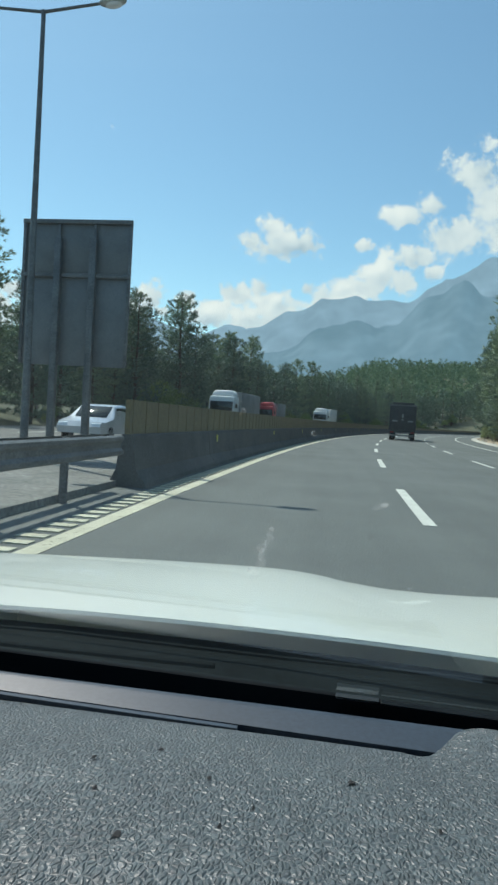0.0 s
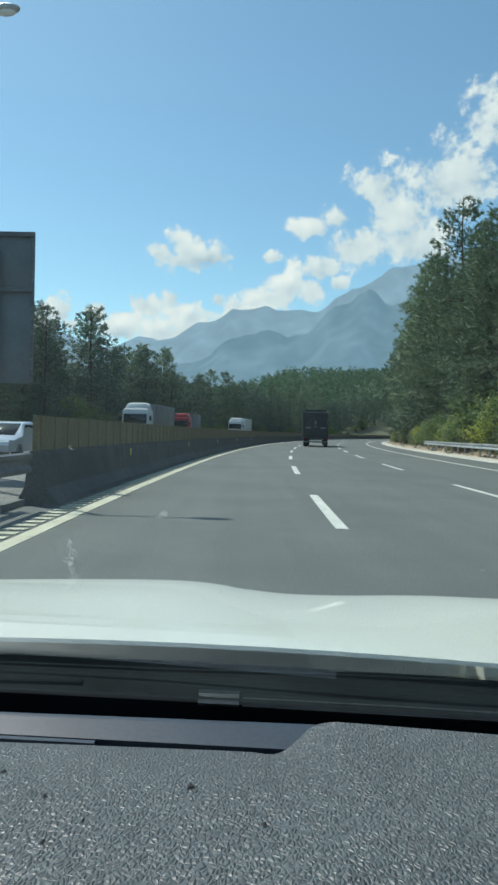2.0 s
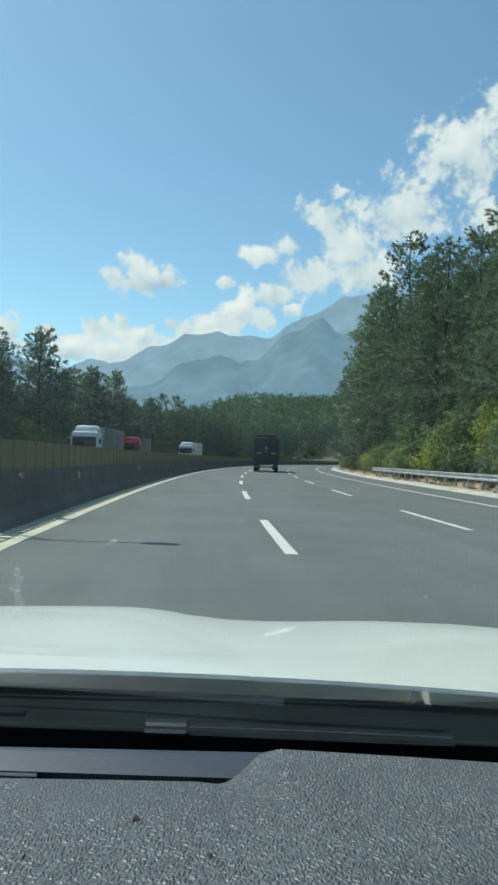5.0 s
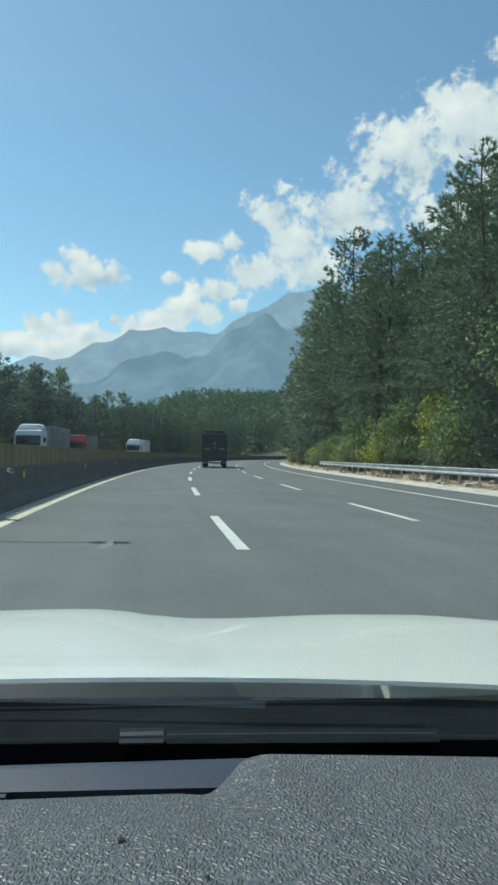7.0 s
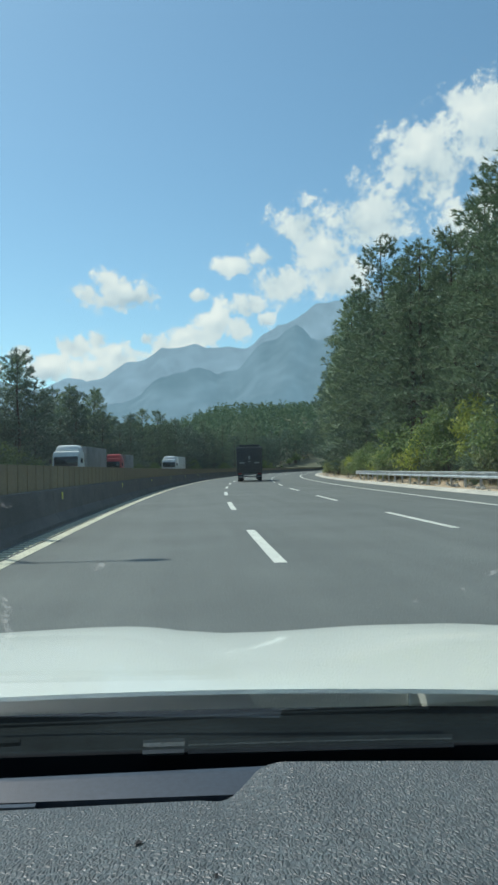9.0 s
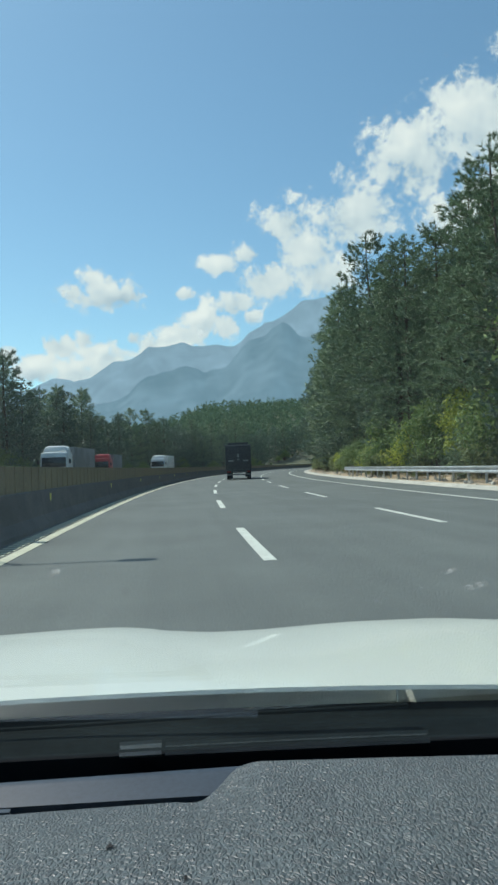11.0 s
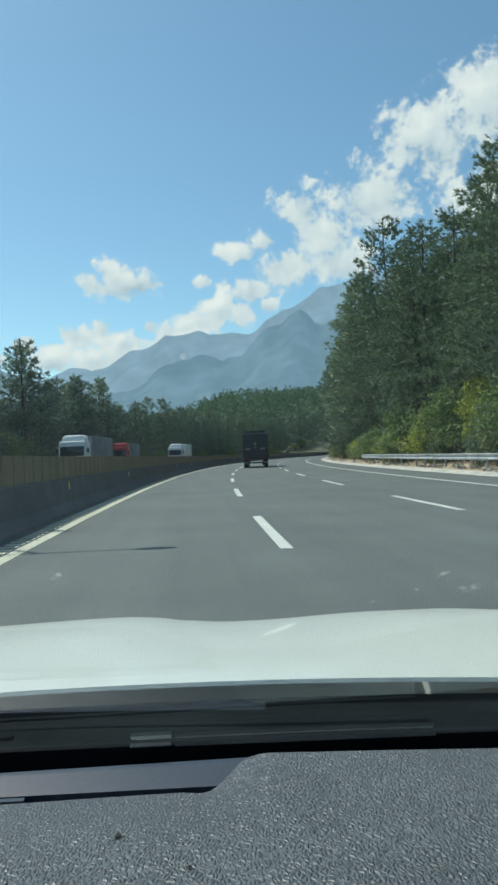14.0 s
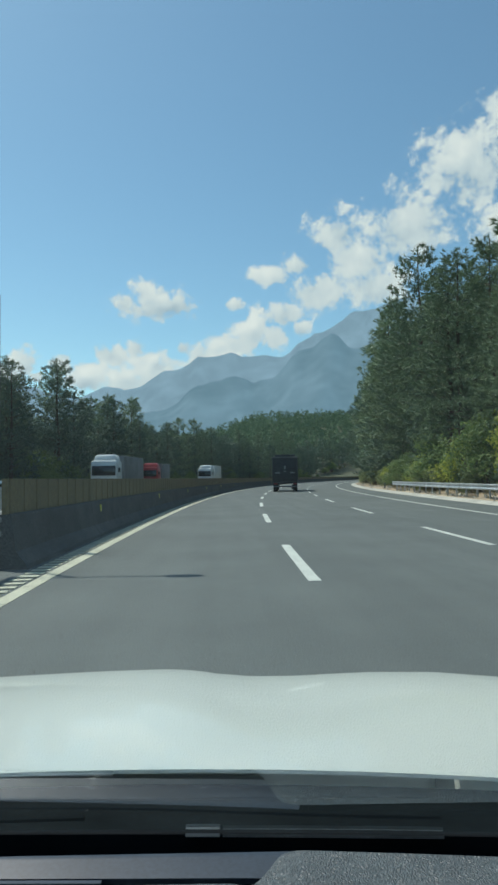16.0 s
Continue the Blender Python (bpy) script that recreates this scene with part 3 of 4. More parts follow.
def tufts(base, way, face, length, count, spread, width):
    """Needle tufts: at each base point, count thin triangles about the direction, their flat sides turned towards face."""
    n = len(base)
    b = np.repeat(base, count, 0)
    w = np.repeat(way, count, 0) + rng.normal(0, spread, (n * count, 3))
    w /= np.linalg.norm(w, axis=1)[:, None]
    l = np.repeat(length, count)[:, None] * rng.uniform(0.7, 1.2, (n * count, 1))
    side = np.cross(w, np.repeat(face, count, 0) + rng.normal(0, 0.33, (n * count, 3)))
    side /= np.linalg.norm(side, axis=1)[:, None] + 1e-6
    v = np.stack([b + side * width, b - side * width, b + w * l], 1).reshape(-1, 3)
    f = np.arange(len(v)).reshape(-1, 3)
    return v, f


def mesh_of(name, v, f, mat):
    me = bpy.data.meshes.new(name)
    me.from_pydata(v.tolist(), [], f.tolist())
    me.materials.append(M[mat])
    return me


def pine(h, spread, bare, mat, whorls, per, clumps, needles, label, big=1.0):
    """A long-needled pine: a thin straight trunk, limbs that sweep up at their ends, and a fuzzy ball of needles round each twig's end."""
    t = thing("pine_tree", Matrix.Identity(4), label, "tree", "roadside trees")
    bm = bmesh.new()
    lean = rng.normal(0, 0.015, 2)
    last = Vector((0, 0, -0.6))
    for i in range(1, 8):
        z = h * i / 7
        p = Vector((lean[0] * z + 0.07 * math.sin(i * 1.7), lean[1] * z + 0.05 * math.cos(i * 2.1), z * 0.985))
        tube(bm, last, p, 0.16 * h / 12 * (1.06 - (i - 1) / 7) + 0.015, 0.16 * h / 12 * (1.06 - i / 7) + 0.012, 7)
        last = p
    ends, ways, faces, sizes, dull = [], [], [], [], []
    for k in range(whorls):
        u = min(max((k + rng.uniform(-0.35, 0.35)) / whorls, 0.0), 0.99)
        z = h * (bare + (0.97 - bare) * u)
        form = min(1.0, 0.50 + 2.4 * u) * (1 - u) ** 0.56 + 0.06
        for j in range(per if u < 0.7 else max(3, per - 1)):
            a = 2 * math.pi * (j + rng.uniform(-0.35, 0.35)) / per + k * 2.1
            r = spread * form * rng.uniform(0.55, 1.18) + 0.15
            out = np.array([math.cos(a), math.sin(a), 0.0])
            side = np.array([-math.sin(a), math.cos(a), 0.0])
            p0 = np.array([lean[0] * z, lean[1] * z, z])
            rise = rng.uniform(-0.22, 0.12) + 0.55 * u

            def limb(f):
                return p0 + out * r * f + np.array([0, 0, r * (rise * f + 0.26 * f * f)])
            if r > 0.6:
                tube(bm, p0, limb(0.55), 0.030 * (1 - u) + 0.014, 0.014, 3)
                tube(bm, limb(0.55), limb(0.97), 0.014, 0.005, 3)
            n = max(5, int(clumps * (0.3 + 0.7 * r / spread) ** 1.3))
            wide, thick = 0.30 * r + 0.14, 0.07 * r + 0.10
            for i in range(n):
                g = rng.normal(0, 1, 3)
                g /= max(1.0, np.linalg.norm(g) / 1.5)
                f = 0.70 + 0.22 * g[0]
                lift = thick * (abs(g[2]) * 1.1 - 0.35 * (g[0] ** 2 + g[1] ** 2) * 0.5)
                ends.append(limb(f) + side * g[1] * wide * (1.25 - 0.45 * f) + np.array([0, 0, lift]))
                ways.append(out * (0.55 + 0.4 * g[0]) + side * g[1] * 0.7 + np.array([0, 0, 0.35]))
                faces.append(out * (0.55 + 0.3 * g[0]) + side * g[1] * 0.45 + np.array([0, 0, 0.75]))
                sizes.append(rng.uniform(0.20, 0.36) * big)
            for i in range(3):
                dull.append(limb(rng.uniform(0.35, 0.85)) + rng.normal(0, 1, 3) * np.array([0.14, 0.14, 0.04]))
    for i in range(5):
        ends.append(np.array([lean[0] * h, lean[1] * h, h * (0.93 + 0.016 * i)]) + rng.normal(0, 0.06, 3))
        ways.append(np.array([0, 0, 1.0]))
        faces.append(rng.normal(0, 1, 3))
        sizes.append(0.34 * big)
    part("trunk", bm, "bark", t)
    c, w, q = np.array(ends), np.array(ways), np.array(sizes)
    w /= np.linalg.norm(w, axis=1)[:, None]
    start = c - w * (q * 0.35)[:, None]
    v, f = tufts(start, w, np.array(faces), q * 1.2, needles, 0.50, 0.024 * big)
    # inner twigs that close the crown
    d = np.array(dull)
    tri = d[:, None, :] + rng.normal(0, 1, (len(d), 3, 3)) * np.array([0.22, 0.22, 0.06]) * big ** 0.5
    f = np.concatenate([f, np.arange(len(d) * 3).reshape(-1, 3) + len(v)])
    v = np.concatenate([v, tri.reshape(-1, 3)])
    crown = new("crown", mesh_of("crown", v, f, mat))
    crown.parent = t
    return t


def leafy(name, h, w, leaves, size, mat, lobes, label, category, lift=0.1):
    t = thing(name, Matrix.Identity(4), label, category, "roadside bushes")
    bm = bmesh.new()
    centres = []
    for i in range(lobes):
        a = rng.uniform(0, 6.28)
        r = w * 0.5 * rng.uniform(0.0, 0.75)
        z = h * rng.uniform(0.25 + lift, 0.85)
        if z > 0.6 * h:
            r *= 0.55
        c = np.array([r * math.cos(a), r * math.sin(a), z])
        centres.append((c, w * rng.uniform(0.16, 0.27), h * rng.uniform(0.12, 0.2)))
        tube(bm, (c[0] * 0.1, c[1] * 0.1, -0.3), tuple(c), 0.05 * h / 3, 0.012, 5)
    part("stems", bm, "bark", t)
    pts, nrm = [], []
    for i in range(leaves):
        c, rx, rz = centres[rng.integers(lobes)]
        d = rng.normal(0, 1, 3)
        d /= np.linalg.norm(d)
        k = rng.uniform(0.55, 1.1) + 0.12 * math.sin(d[0] * 9) * math.sin(d[1] * 8)
        p = c + d * np.array([rx, rx, rz]) * k
        p[2] = abs(p[2]) + 0.02
        pts.append(p)
        nrm.append(d)
    p, d = np.array(pts), np.array(nrm) + rng.normal(0, 0.55, (leaves, 3)) + np.array([0, 0, 0.3])
    d /= np.linalg.norm(d, axis=1)[:, None]
    a = np.cross(d, rng.normal(0, 1, (leaves, 3)))
    a /= np.linalg.norm(a, axis=1)[:, None]
    b = np.cross(d, a)
    s = size * rng.uniform(0.6, 1.3, (leaves, 1))
    v = np.stack([p - a * s, p - b * s * 0.45 + d * s * 0.12, p + a * s, p + b * s * 0.45 + d * s * 0.12], 1).reshape(-1, 3)
    f = np.arange(len(v)).reshape(-1, 4)
    crown = new("crown", mesh_of("crown", v, f, mat))
    crown.parent = t
    return t


TALL = "tall grey-green pine with a dense feathery crown by the road"
CONE = "dark-green conical pine with a full crown by the road"
BARE = "tall pine with a bare lower trunk at the wood's edge"
BUSHY = "bushy dark-green pine with low branches beside the motorway"
PINES = [
    pine(16.5, 3.7, 0.10, "pine", 19, 5, 34, 16, TALL),
    pine(14.0, 3.7, 0.06, "pine_dark", 16, 5, 34, 16, CONE),
    pine(17.5, 3.9, 0.22, "pine", 18, 5, 34, 16, BARE),
    pine(11.0, 3.5, 0.06, "pine_dark", 14, 5, 34, 16, BUSHY),
    pine(7.0, 2.4, 0.02, "pine", 12, 5, 24, 16, "small bushy green pine with branches to the ground"),
]
FAR_PINES = [
    pine(16.0, 4.0, 0.10, "pine", 17, 5, 22, 10, TALL, 1.6),
    pine(13.0, 4.0, 0.06, "pine_dark", 15, 5, 22, 10, CONE, 1.6),
    pine(10.0, 3.8, 0.04, "pine_dark", 12, 5, 22, 10, BUSHY, 1.6),
]
BUSHES = [
    leafy("bush", 5.6, 6.0, 9000, 0.115, "leaf", 26, "large broad-leaved green bush on the verge", "bush"),
    leafy("bush", 4.4, 4.8, 8000, 0.10, "leaf_yellow", 20, "yellow-green broad-leaved bush on the verge", "bush"),
    leafy("shrub", 2.0, 2.4, 1900, 0.09, "scrub", 12, "low grey-green scrub on the sandy verge", "shrub", 0.0),
    leafy("tree", 11.0, 6.5, 12000, 0.12, "leaf", 30, "tall broad-leaved tree with sunlit green leaves", "tree", 0.15),
]
used = set()


def plant(src, s, y, size=1.0, turn=None):
    x, yy, _ = road_point(s, y)
    m = Matrix.Translation((x, yy, land(x, yy) - 0.05)) @ Matrix.Rotation(rng.uniform(0, 6.28) if turn is None else turn, 4, "Z")
    m = m @ Matrix.Diagonal((size, size, size * rng.uniform(0.92, 1.1), 1))
    if src.name not in used:
        used.add(src.name)
        src.matrix_basis = m
        return src
    ob = copy_thing(src, Matrix.Identity(4))
    ob.matrix_basis = m
    return ob


# right-hand wood
y = 27.0
while y < 300:
    near = y < 80
    big = PINES[int(rng.choice([0, 0, 1, 2, 2]))] if near else FAR_PINES[int(rng.integers(0, 2))]
    plant(big, 15.6 + rng.uniform(-0.8, 1.2), y, rng.uniform(0.90, 1.10) * (0.80 if y < 36 else 0.95 if y < 48 else 1.10 if y < 80 else 1.28))
    if y < 150:
        plant(FAR_PINES[int(rng.integers(0, 2))], 20.0 + rng.uniform(-1.5, 2.0), y + rng.uniform(0, 3), rng.uniform(1.05, 1.25))
    if y < 55:
        plant(FAR_PINES[0], 26.0 + rng.uniform(-1.5, 2.0), y + rng.uniform(0, 3), rng.uniform(0.95, 1.15))
    y += rng.uniform(3.2, 4.6) if y < 120 else rng.uniform(4.5, 7.0)
plant(BUSHES[3], 16.0, 25.0, 1.1)
for s, y, k, size in ((15.6, 31, 0, 1.0), (15.1, 36, 1, 1.05), (14.9, 41, 0, 0.95), (14.7, 46, 1, 0.95), (14.6, 52, 0, 0.9), (14.5, 58, 1, 0.7), (14.5, 64, 0, 0.7), (14.5, 71, 0, 0.6), (14.4, 79, 1, 0.6)):
    plant(BUSHES[k], s, y, size)
y = 30.0
while y < 240:
    if rng.random() < 0.65:
        plant(BUSHES[2], 13.9 + rng.uniform(-0.4, 0.5), y, rng.uniform(0.7, 1.35))
    else:
        plant(PINES[4], 14.3 + rng.uniform(-0.3, 0.8), y, rng.uniform(0.28, 0.5))
    y += rng.uniform(1.6, 3.4)
# left-hand wood beyond the opposite carriageway
y = 24.0
while y < 330:
    near = y < 75
    k = int(rng.choice([0, 1, 1, 3, 3])) if near else int(rng.integers(0, 3))
    plant(PINES[k] if near else FAR_PINES[k], -24.0 + rng.uniform(-1.8, 1.3), y, rng.uniform(0.78, 1.05) * (0.85 if y < 75 else 1.0 if y < 200 else 1.15))
    if y < 260:
        plant(FAR_PINES[int(rng.integers(1, 3))], -29 + rng.uniform(-2.5, 2.0), y + rng.uniform(0, 4), rng.uniform(0.8, 1.05))
    if rng.random() < 0.8:
        plant(BUSHES[int(rng.choice([0, 2, 2]))], -22.0 + rng.uniform(-0.5, 0.8), y + 2, rng.uniform(0.5, 0.9))
    y += rng.uniform(3.6, 6.0) if y < 200 else rng.uniform(5.0, 8.0)


for s, y, k, size in ((-21.6, 60, 1, 0.95), (-21.5, 72, 1, 1.0), (-22.0, 78, 3, 1.1), (-21.8, 92, 3, 1.1), (-21.6, 104, 1, 0.8)):
    plant(PINES[k], s, y, size)


for i, src in enumerate(PINES + FAR_PINES + BUSHES):
    if src.name not in used:
        plant(src, 15.6, 33.0 + 7.0 * i, 1.0)


def far_wood():
    n = 11000
    a = rng.uniform(-46, 34, n)
    r = 255 + 330 * rng.uniform(0, 1, n) ** 0.8
    vs, fs = [], []
    m = 20
    for i in range(n):
        x, y = r[i] * math.sin(radians(a[i])), r[i] * math.cos(radians(a[i]))
        s = x - bend(min(y, 330))
        if -36 < s < 16 and y < 340:
            continue
        z = land(x, y)
        h, w = rng.uniform(6, 11), rng.uniform(1.8, 3.0)
        u = rng.uniform(0.05, 1.0, m)
        an = rng.uniform(0, 6.28, m)
        rr = w * (1 - u) ** 0.7 + 0.2
        p = np.stack([x + rr * np.cos(an), y + rr * np.sin(an), z + h * u], 1)
        tri = p[:, None, :] + rng.normal(0, 0.62, (m, 3, 3))
        vs.append(tri.reshape(-1, 3))
    v = np.concatenate(vs)
    ob = new("far_wood", mesh_of("far_wood", v, np.arange(len(v)).reshape(-1, 3), "forest"))
    tagged(ob, "pine forest covering the distant low hills", "forest", kind="stuff")


far_wood()

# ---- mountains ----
# blue distance haze painted as emission, weakest on the nearest range
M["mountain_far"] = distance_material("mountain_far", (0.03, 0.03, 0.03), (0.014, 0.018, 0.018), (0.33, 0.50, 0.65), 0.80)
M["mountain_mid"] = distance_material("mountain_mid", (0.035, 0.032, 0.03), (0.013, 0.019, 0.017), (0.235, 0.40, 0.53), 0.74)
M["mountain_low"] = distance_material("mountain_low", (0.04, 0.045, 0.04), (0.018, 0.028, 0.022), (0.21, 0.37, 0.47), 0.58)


def mountain(name, label, crest, r_top, r_foot, mat, rough, seed):
    azs = steps(-75, 75, 0.34)
    us = steps(0.0, 1.0, 1 / 26)

    def f(az, u):
        a = radians(az)
        r = r_foot + (r_top - r_foot) * u
        lean = 3.5 * noise.noise((az * 0.16, seed, 2.0)) + 5.0 * noise.noise((az * 0.05, seed, 7.0))
        top = curve(crest, az + (1 - u) * lean) + rough * u ** 3 * noise.fractal((az * 0.55, seed, 0.0), 1.0, 2.0, 5)
        gully = noise.fractal((r * math.sin(a) / 330, r * math.cos(a) / 330 + u, seed), 0.8, 2.1, 6)
        e = top * (u ** 0.85) * (1 + 0.24 * gully * (1 - u) * min(1.0, 6 * u))
        h = r * math.tan(radians(e))
        return (r * math.sin(a), r * math.cos(a), h - 20)
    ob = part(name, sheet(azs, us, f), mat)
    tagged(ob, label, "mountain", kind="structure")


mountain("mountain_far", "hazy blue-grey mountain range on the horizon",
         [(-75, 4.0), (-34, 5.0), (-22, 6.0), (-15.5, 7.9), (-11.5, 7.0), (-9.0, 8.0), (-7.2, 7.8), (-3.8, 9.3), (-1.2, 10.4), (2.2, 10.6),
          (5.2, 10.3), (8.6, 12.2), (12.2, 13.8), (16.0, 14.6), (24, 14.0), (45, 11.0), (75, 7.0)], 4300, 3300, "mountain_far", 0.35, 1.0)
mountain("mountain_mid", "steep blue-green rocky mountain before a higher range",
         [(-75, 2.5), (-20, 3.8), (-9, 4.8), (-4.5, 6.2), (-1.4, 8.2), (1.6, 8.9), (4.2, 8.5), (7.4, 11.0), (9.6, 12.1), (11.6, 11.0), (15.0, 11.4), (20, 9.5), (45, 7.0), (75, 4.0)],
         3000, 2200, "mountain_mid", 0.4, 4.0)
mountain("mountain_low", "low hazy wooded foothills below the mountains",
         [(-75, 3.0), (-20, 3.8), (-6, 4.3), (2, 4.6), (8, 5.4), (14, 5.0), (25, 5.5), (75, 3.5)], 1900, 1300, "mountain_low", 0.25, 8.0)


# ---- the car that carries the camera ----
car = thing("passenger_car", Matrix.Identity(4), "white passenger car seen from inside, dark dashboard and white bonnet", "car")
CX, HALF = -0.14, 0.93      # the car's middle line and half width


def sweep(x):
    """How far the car's cross lines draw back towards the passenger's side."""
    return 0.070 * x + 0.02 * x * abs(x)


def bonnet_form(x):
    """Cross profile of the bonnet's front: a raised middle, a trough and the wing's crown."""
    z = 0.0137 - 0.0225 * smooth(-0.12, 0.15, x) + 0.0108 * smooth(0.20, 0.52, x) - 0.07 * max(0.0, x - 0.66)
    return z - 0.0275 * max(0.0, (-0.15 - x) / 0.6) ** 1.4


def bonnet_z(x, y):
    d = y + sweep(x) - 0.785
    w = smooth(0.0, 0.62, d)
    z = 0.9865 - 0.0018 * x - 0.0344 * x * x * (1 - w) - 0.095 * d - 0.07 * d * d + w * bonnet_form(x)
    # pressed line beside the raised middle
    z -= 0.0022 * math.exp(-((x - 0.02 - 0.10 * (1 - w)) / 0.018) ** 2) * smooth(0.10, 0.35, d)
    return z - 0.35 * max(0.0, d - 1.22) ** 2


def bonnet_rear(x):
    return 0.785 - 0.081 * x - 0.13 * x * x


part("bonnet", sheet(steps(CX - HALF, CX + HALF, 0.023), steps(0, 1, 1 / 34),
                     lambda x, v: (x, bonnet_rear(x) + v * (2.16 - bonnet_rear(x)), bonnet_z(x, bonnet_rear(x) + v * (2.16 - bonnet_rear(x)))), 0.005), "paint_white", car, "glossy white bonnet")
SLOPE = 0.63


def glass_sweep(x):
    """The windscreen's own bow towards the passenger's side."""
    return 0.085 * x + 0.04 * x * x


def glass_z(x, y):
    d = 0.600 - y - glass_sweep(x)
    return 1.0055 + d * SLOPE + 0.05 * max(0.0, d - 0.18) ** 2


def foot_y(x):
    return 0.641 - 0.09 * x - 0.05 * x * x


def glass_point(x, u):
    # u runs from the foot of the glass to its top
    gx = CX + (x - CX) * (0.86 - 0.12 * u)
    y = foot_y(gx) - u * 0.70
    return (gx, y, glass_z(gx, y))


def cowl_point(x, v):
    y = foot_y(x) + 0.012 + v * (bonnet_rear(x) + 0.03 - foot_y(x) - 0.012)
    return (x, y, max(glass_z(x, y) + 0.004, 0.962 + 0.003 * math.cos(v * 14)) - 0.008 * smooth(0.8, 1.0, v))


part("cowl_panel", sheet(steps(CX - HALF, CX + HALF, 0.04), steps(0, 1, 0.05), cowl_point, 0.02), "cowl", car, "dark plastic cowl under the windscreen")
part("bulkhead", sheet(steps(CX - HALF * 0.97, CX + HALF * 0.97, 0.06), [0.0, 0.5, 1.0],
                       lambda x, v: (x, bonnet_rear(x) + 0.035 + 0.02 * v, 0.952 - 0.04 * x * x - 0.45 * v)), "rubber", car, "black bulkhead below the bonnet edge")


def wiper(name, ends, r, mat, label):
    bm = bmesh.new()
    for a, b in zip(ends, ends[1:]):
        tube(bm, a, b, r, r, 6)
    return part(name, bm, mat, car, label)


# parked wiper: a thin blade with its arm close beneath
wiper("wiper_blade", [(-0.70, 0.790, 0.955), (-0.31, 0.757, 0.972), (-0.06, 0.734, 0.975), (0.10, 0.713, 0.981), (0.272, 0.692, 0.984)], 0.0022, "cowl", "black rubber wiper blade")
wiper("wiper_arm", [(-0.70, 0.735, 0.966), (-0.35, 0.705, 0.971), (-0.125, 0.692, 0.975)], 0.003, "cowl", "black wiper arm")


gx, gu = steps(CX - HALF, CX + HALF, 0.05), steps(0, 1, 0.05)
gn = len(gu)
screen = raw("windscreen", [glass_point(x, u) for x in gx for u in gu],
             [(i * gn + j, i * gn + j + 1, (i + 1) * gn + j + 1, (i + 1) * gn + j) for i in range(len(gx) - 1) for j in range(gn - 1)], "glass", car, smooth=True)
if screen.data.polygons[0].normal.y > 0:
    screen.data.flip_normals()
tagged(screen, "raked windscreen with dust and dried smears")
screen.visible_shadow = False
# seal along the foot of the glass
bm = bmesh.new()
prev = None
for x in steps(CX - HALF, CX + HALF, 0.05):
    gx, gy, gz = glass_point(x, 0.0)
    ring = [bm.verts.new((gx, gy + a, gz + b)) for a, b in ((-0.004, 0.000), (0.014, -0.004), (0.016, -0.14), (0.0, -0.15), (-0.060, -0.15), (-0.060, -0.135))]
    if prev:
        for i in range(6):
            j = (i + 1) % 6
            bm.faces.new((prev[i], prev[j], ring[j], ring[i]))
    prev = ring
part("seal", bm, "rubber", car, "black windscreen seal")


def on_glass(x, y, off=0.0025):
    return (x, y - off * 0.47, glass_z(x, y) - off * 0.88)


def strip_on_glass(name, x0, y0, x1, y1, w, mat, label=""):
    a, c = Vector(on_glass(x0, y0, 0.005)), Vector(on_glass(x1, y1, 0.005))
    bm = bmesh.new()
    up = Vector((0, -0.88, 0.475)) * w
    deep = Vector((0, 0.475, 0.88)) * 0.003
    vs = [bm.verts.new(p) for p in (a, c, c + up, a + up * 0.9, a + deep, c + deep, c + up + deep, a + up * 0.9 + deep)]
    for q in ((0, 1, 2, 3), (4, 7, 6, 5), (0, 4, 5, 1), (1, 5, 6, 2), (2, 6, 7, 3), (3, 7, 4, 0)):
        bm.faces.new([vs[n] for n in q])
    return part(name, bm, mat, screen, label, smooth=False)


strip_on_glass("label_tab", -0.0073, 0.6335, 0.0284, 0.630, 0.013, "tab", "pale printed tab")
strip_on_glass("trim_strip", 0.0315, 0.630, 0.26, 0.607, 0.0055, "tab_dark", "thin grey trim strip")

# dashboard
RIM = [(-0.9, 0.620), (0.0, 0.5555), (0.040, 0.5515), (0.056, 0.5405), (0.062, 0.5415), (0.086, 0.580), (0.0925, 0.5835)]


def dash_rim(x):
    """Fore edge of the grained top: a straight step before the smooth panel, then out to the glass."""
    if x > RIM[-1][0]:
        return 0.592 - 0.0994 * x - 0.0691 * x * x
    for (a, p), (b, q) in zip(RIM, RIM[1:]):
        if x <= b:
            return p + (q - p) * (x - a) / (b - a)


def dash_z(x, y):
    d = 0.553 - y
    left = 0.977 + min(d, 0.11) * 0.235 + max(d - 0.11, 0.0) * 0.10
    right = 0.990 + (0.588 - y) * 0.09 - 0.018 * (x - 0.09)
    k = smooth(0.045, 0.11, x)
    z = left + (right - left) * k
    if y < 0.34:
        z -= (0.34 - y) ** 2 * 3.0
    return z


xs = steps(CX - HALF * 0.9, 0.02, 0.04) + steps(0.03, 0.11, 0.005)[0:] + steps(0.13, 0.46, 0.03)


def dash_point(x, v):
    rim = dash_rim(x)
    if v == 0.0:
        return (x, rim + 0.002, dash_z(x, rim) - 0.016)
    if v < 0.03:
        return (x, rim, dash_z(x, rim) - 0.0035)
    w = (v - 0.03) / 0.97
    y = rim - 0.004 - w * (rim - 0.12)
    return (x, y, dash_z(x, y))


dash = part("dashboard", sheet(xs, [0.0, 0.015, 0.03, 0.06, 0.1, 0.16, 0.24, 0.32, 0.42, 0.52, 0.62, 0.72, 0.82, 0.92, 1.0], dash_point, 0.05), "leather", car, "dark grained soft-touch dashboard top")
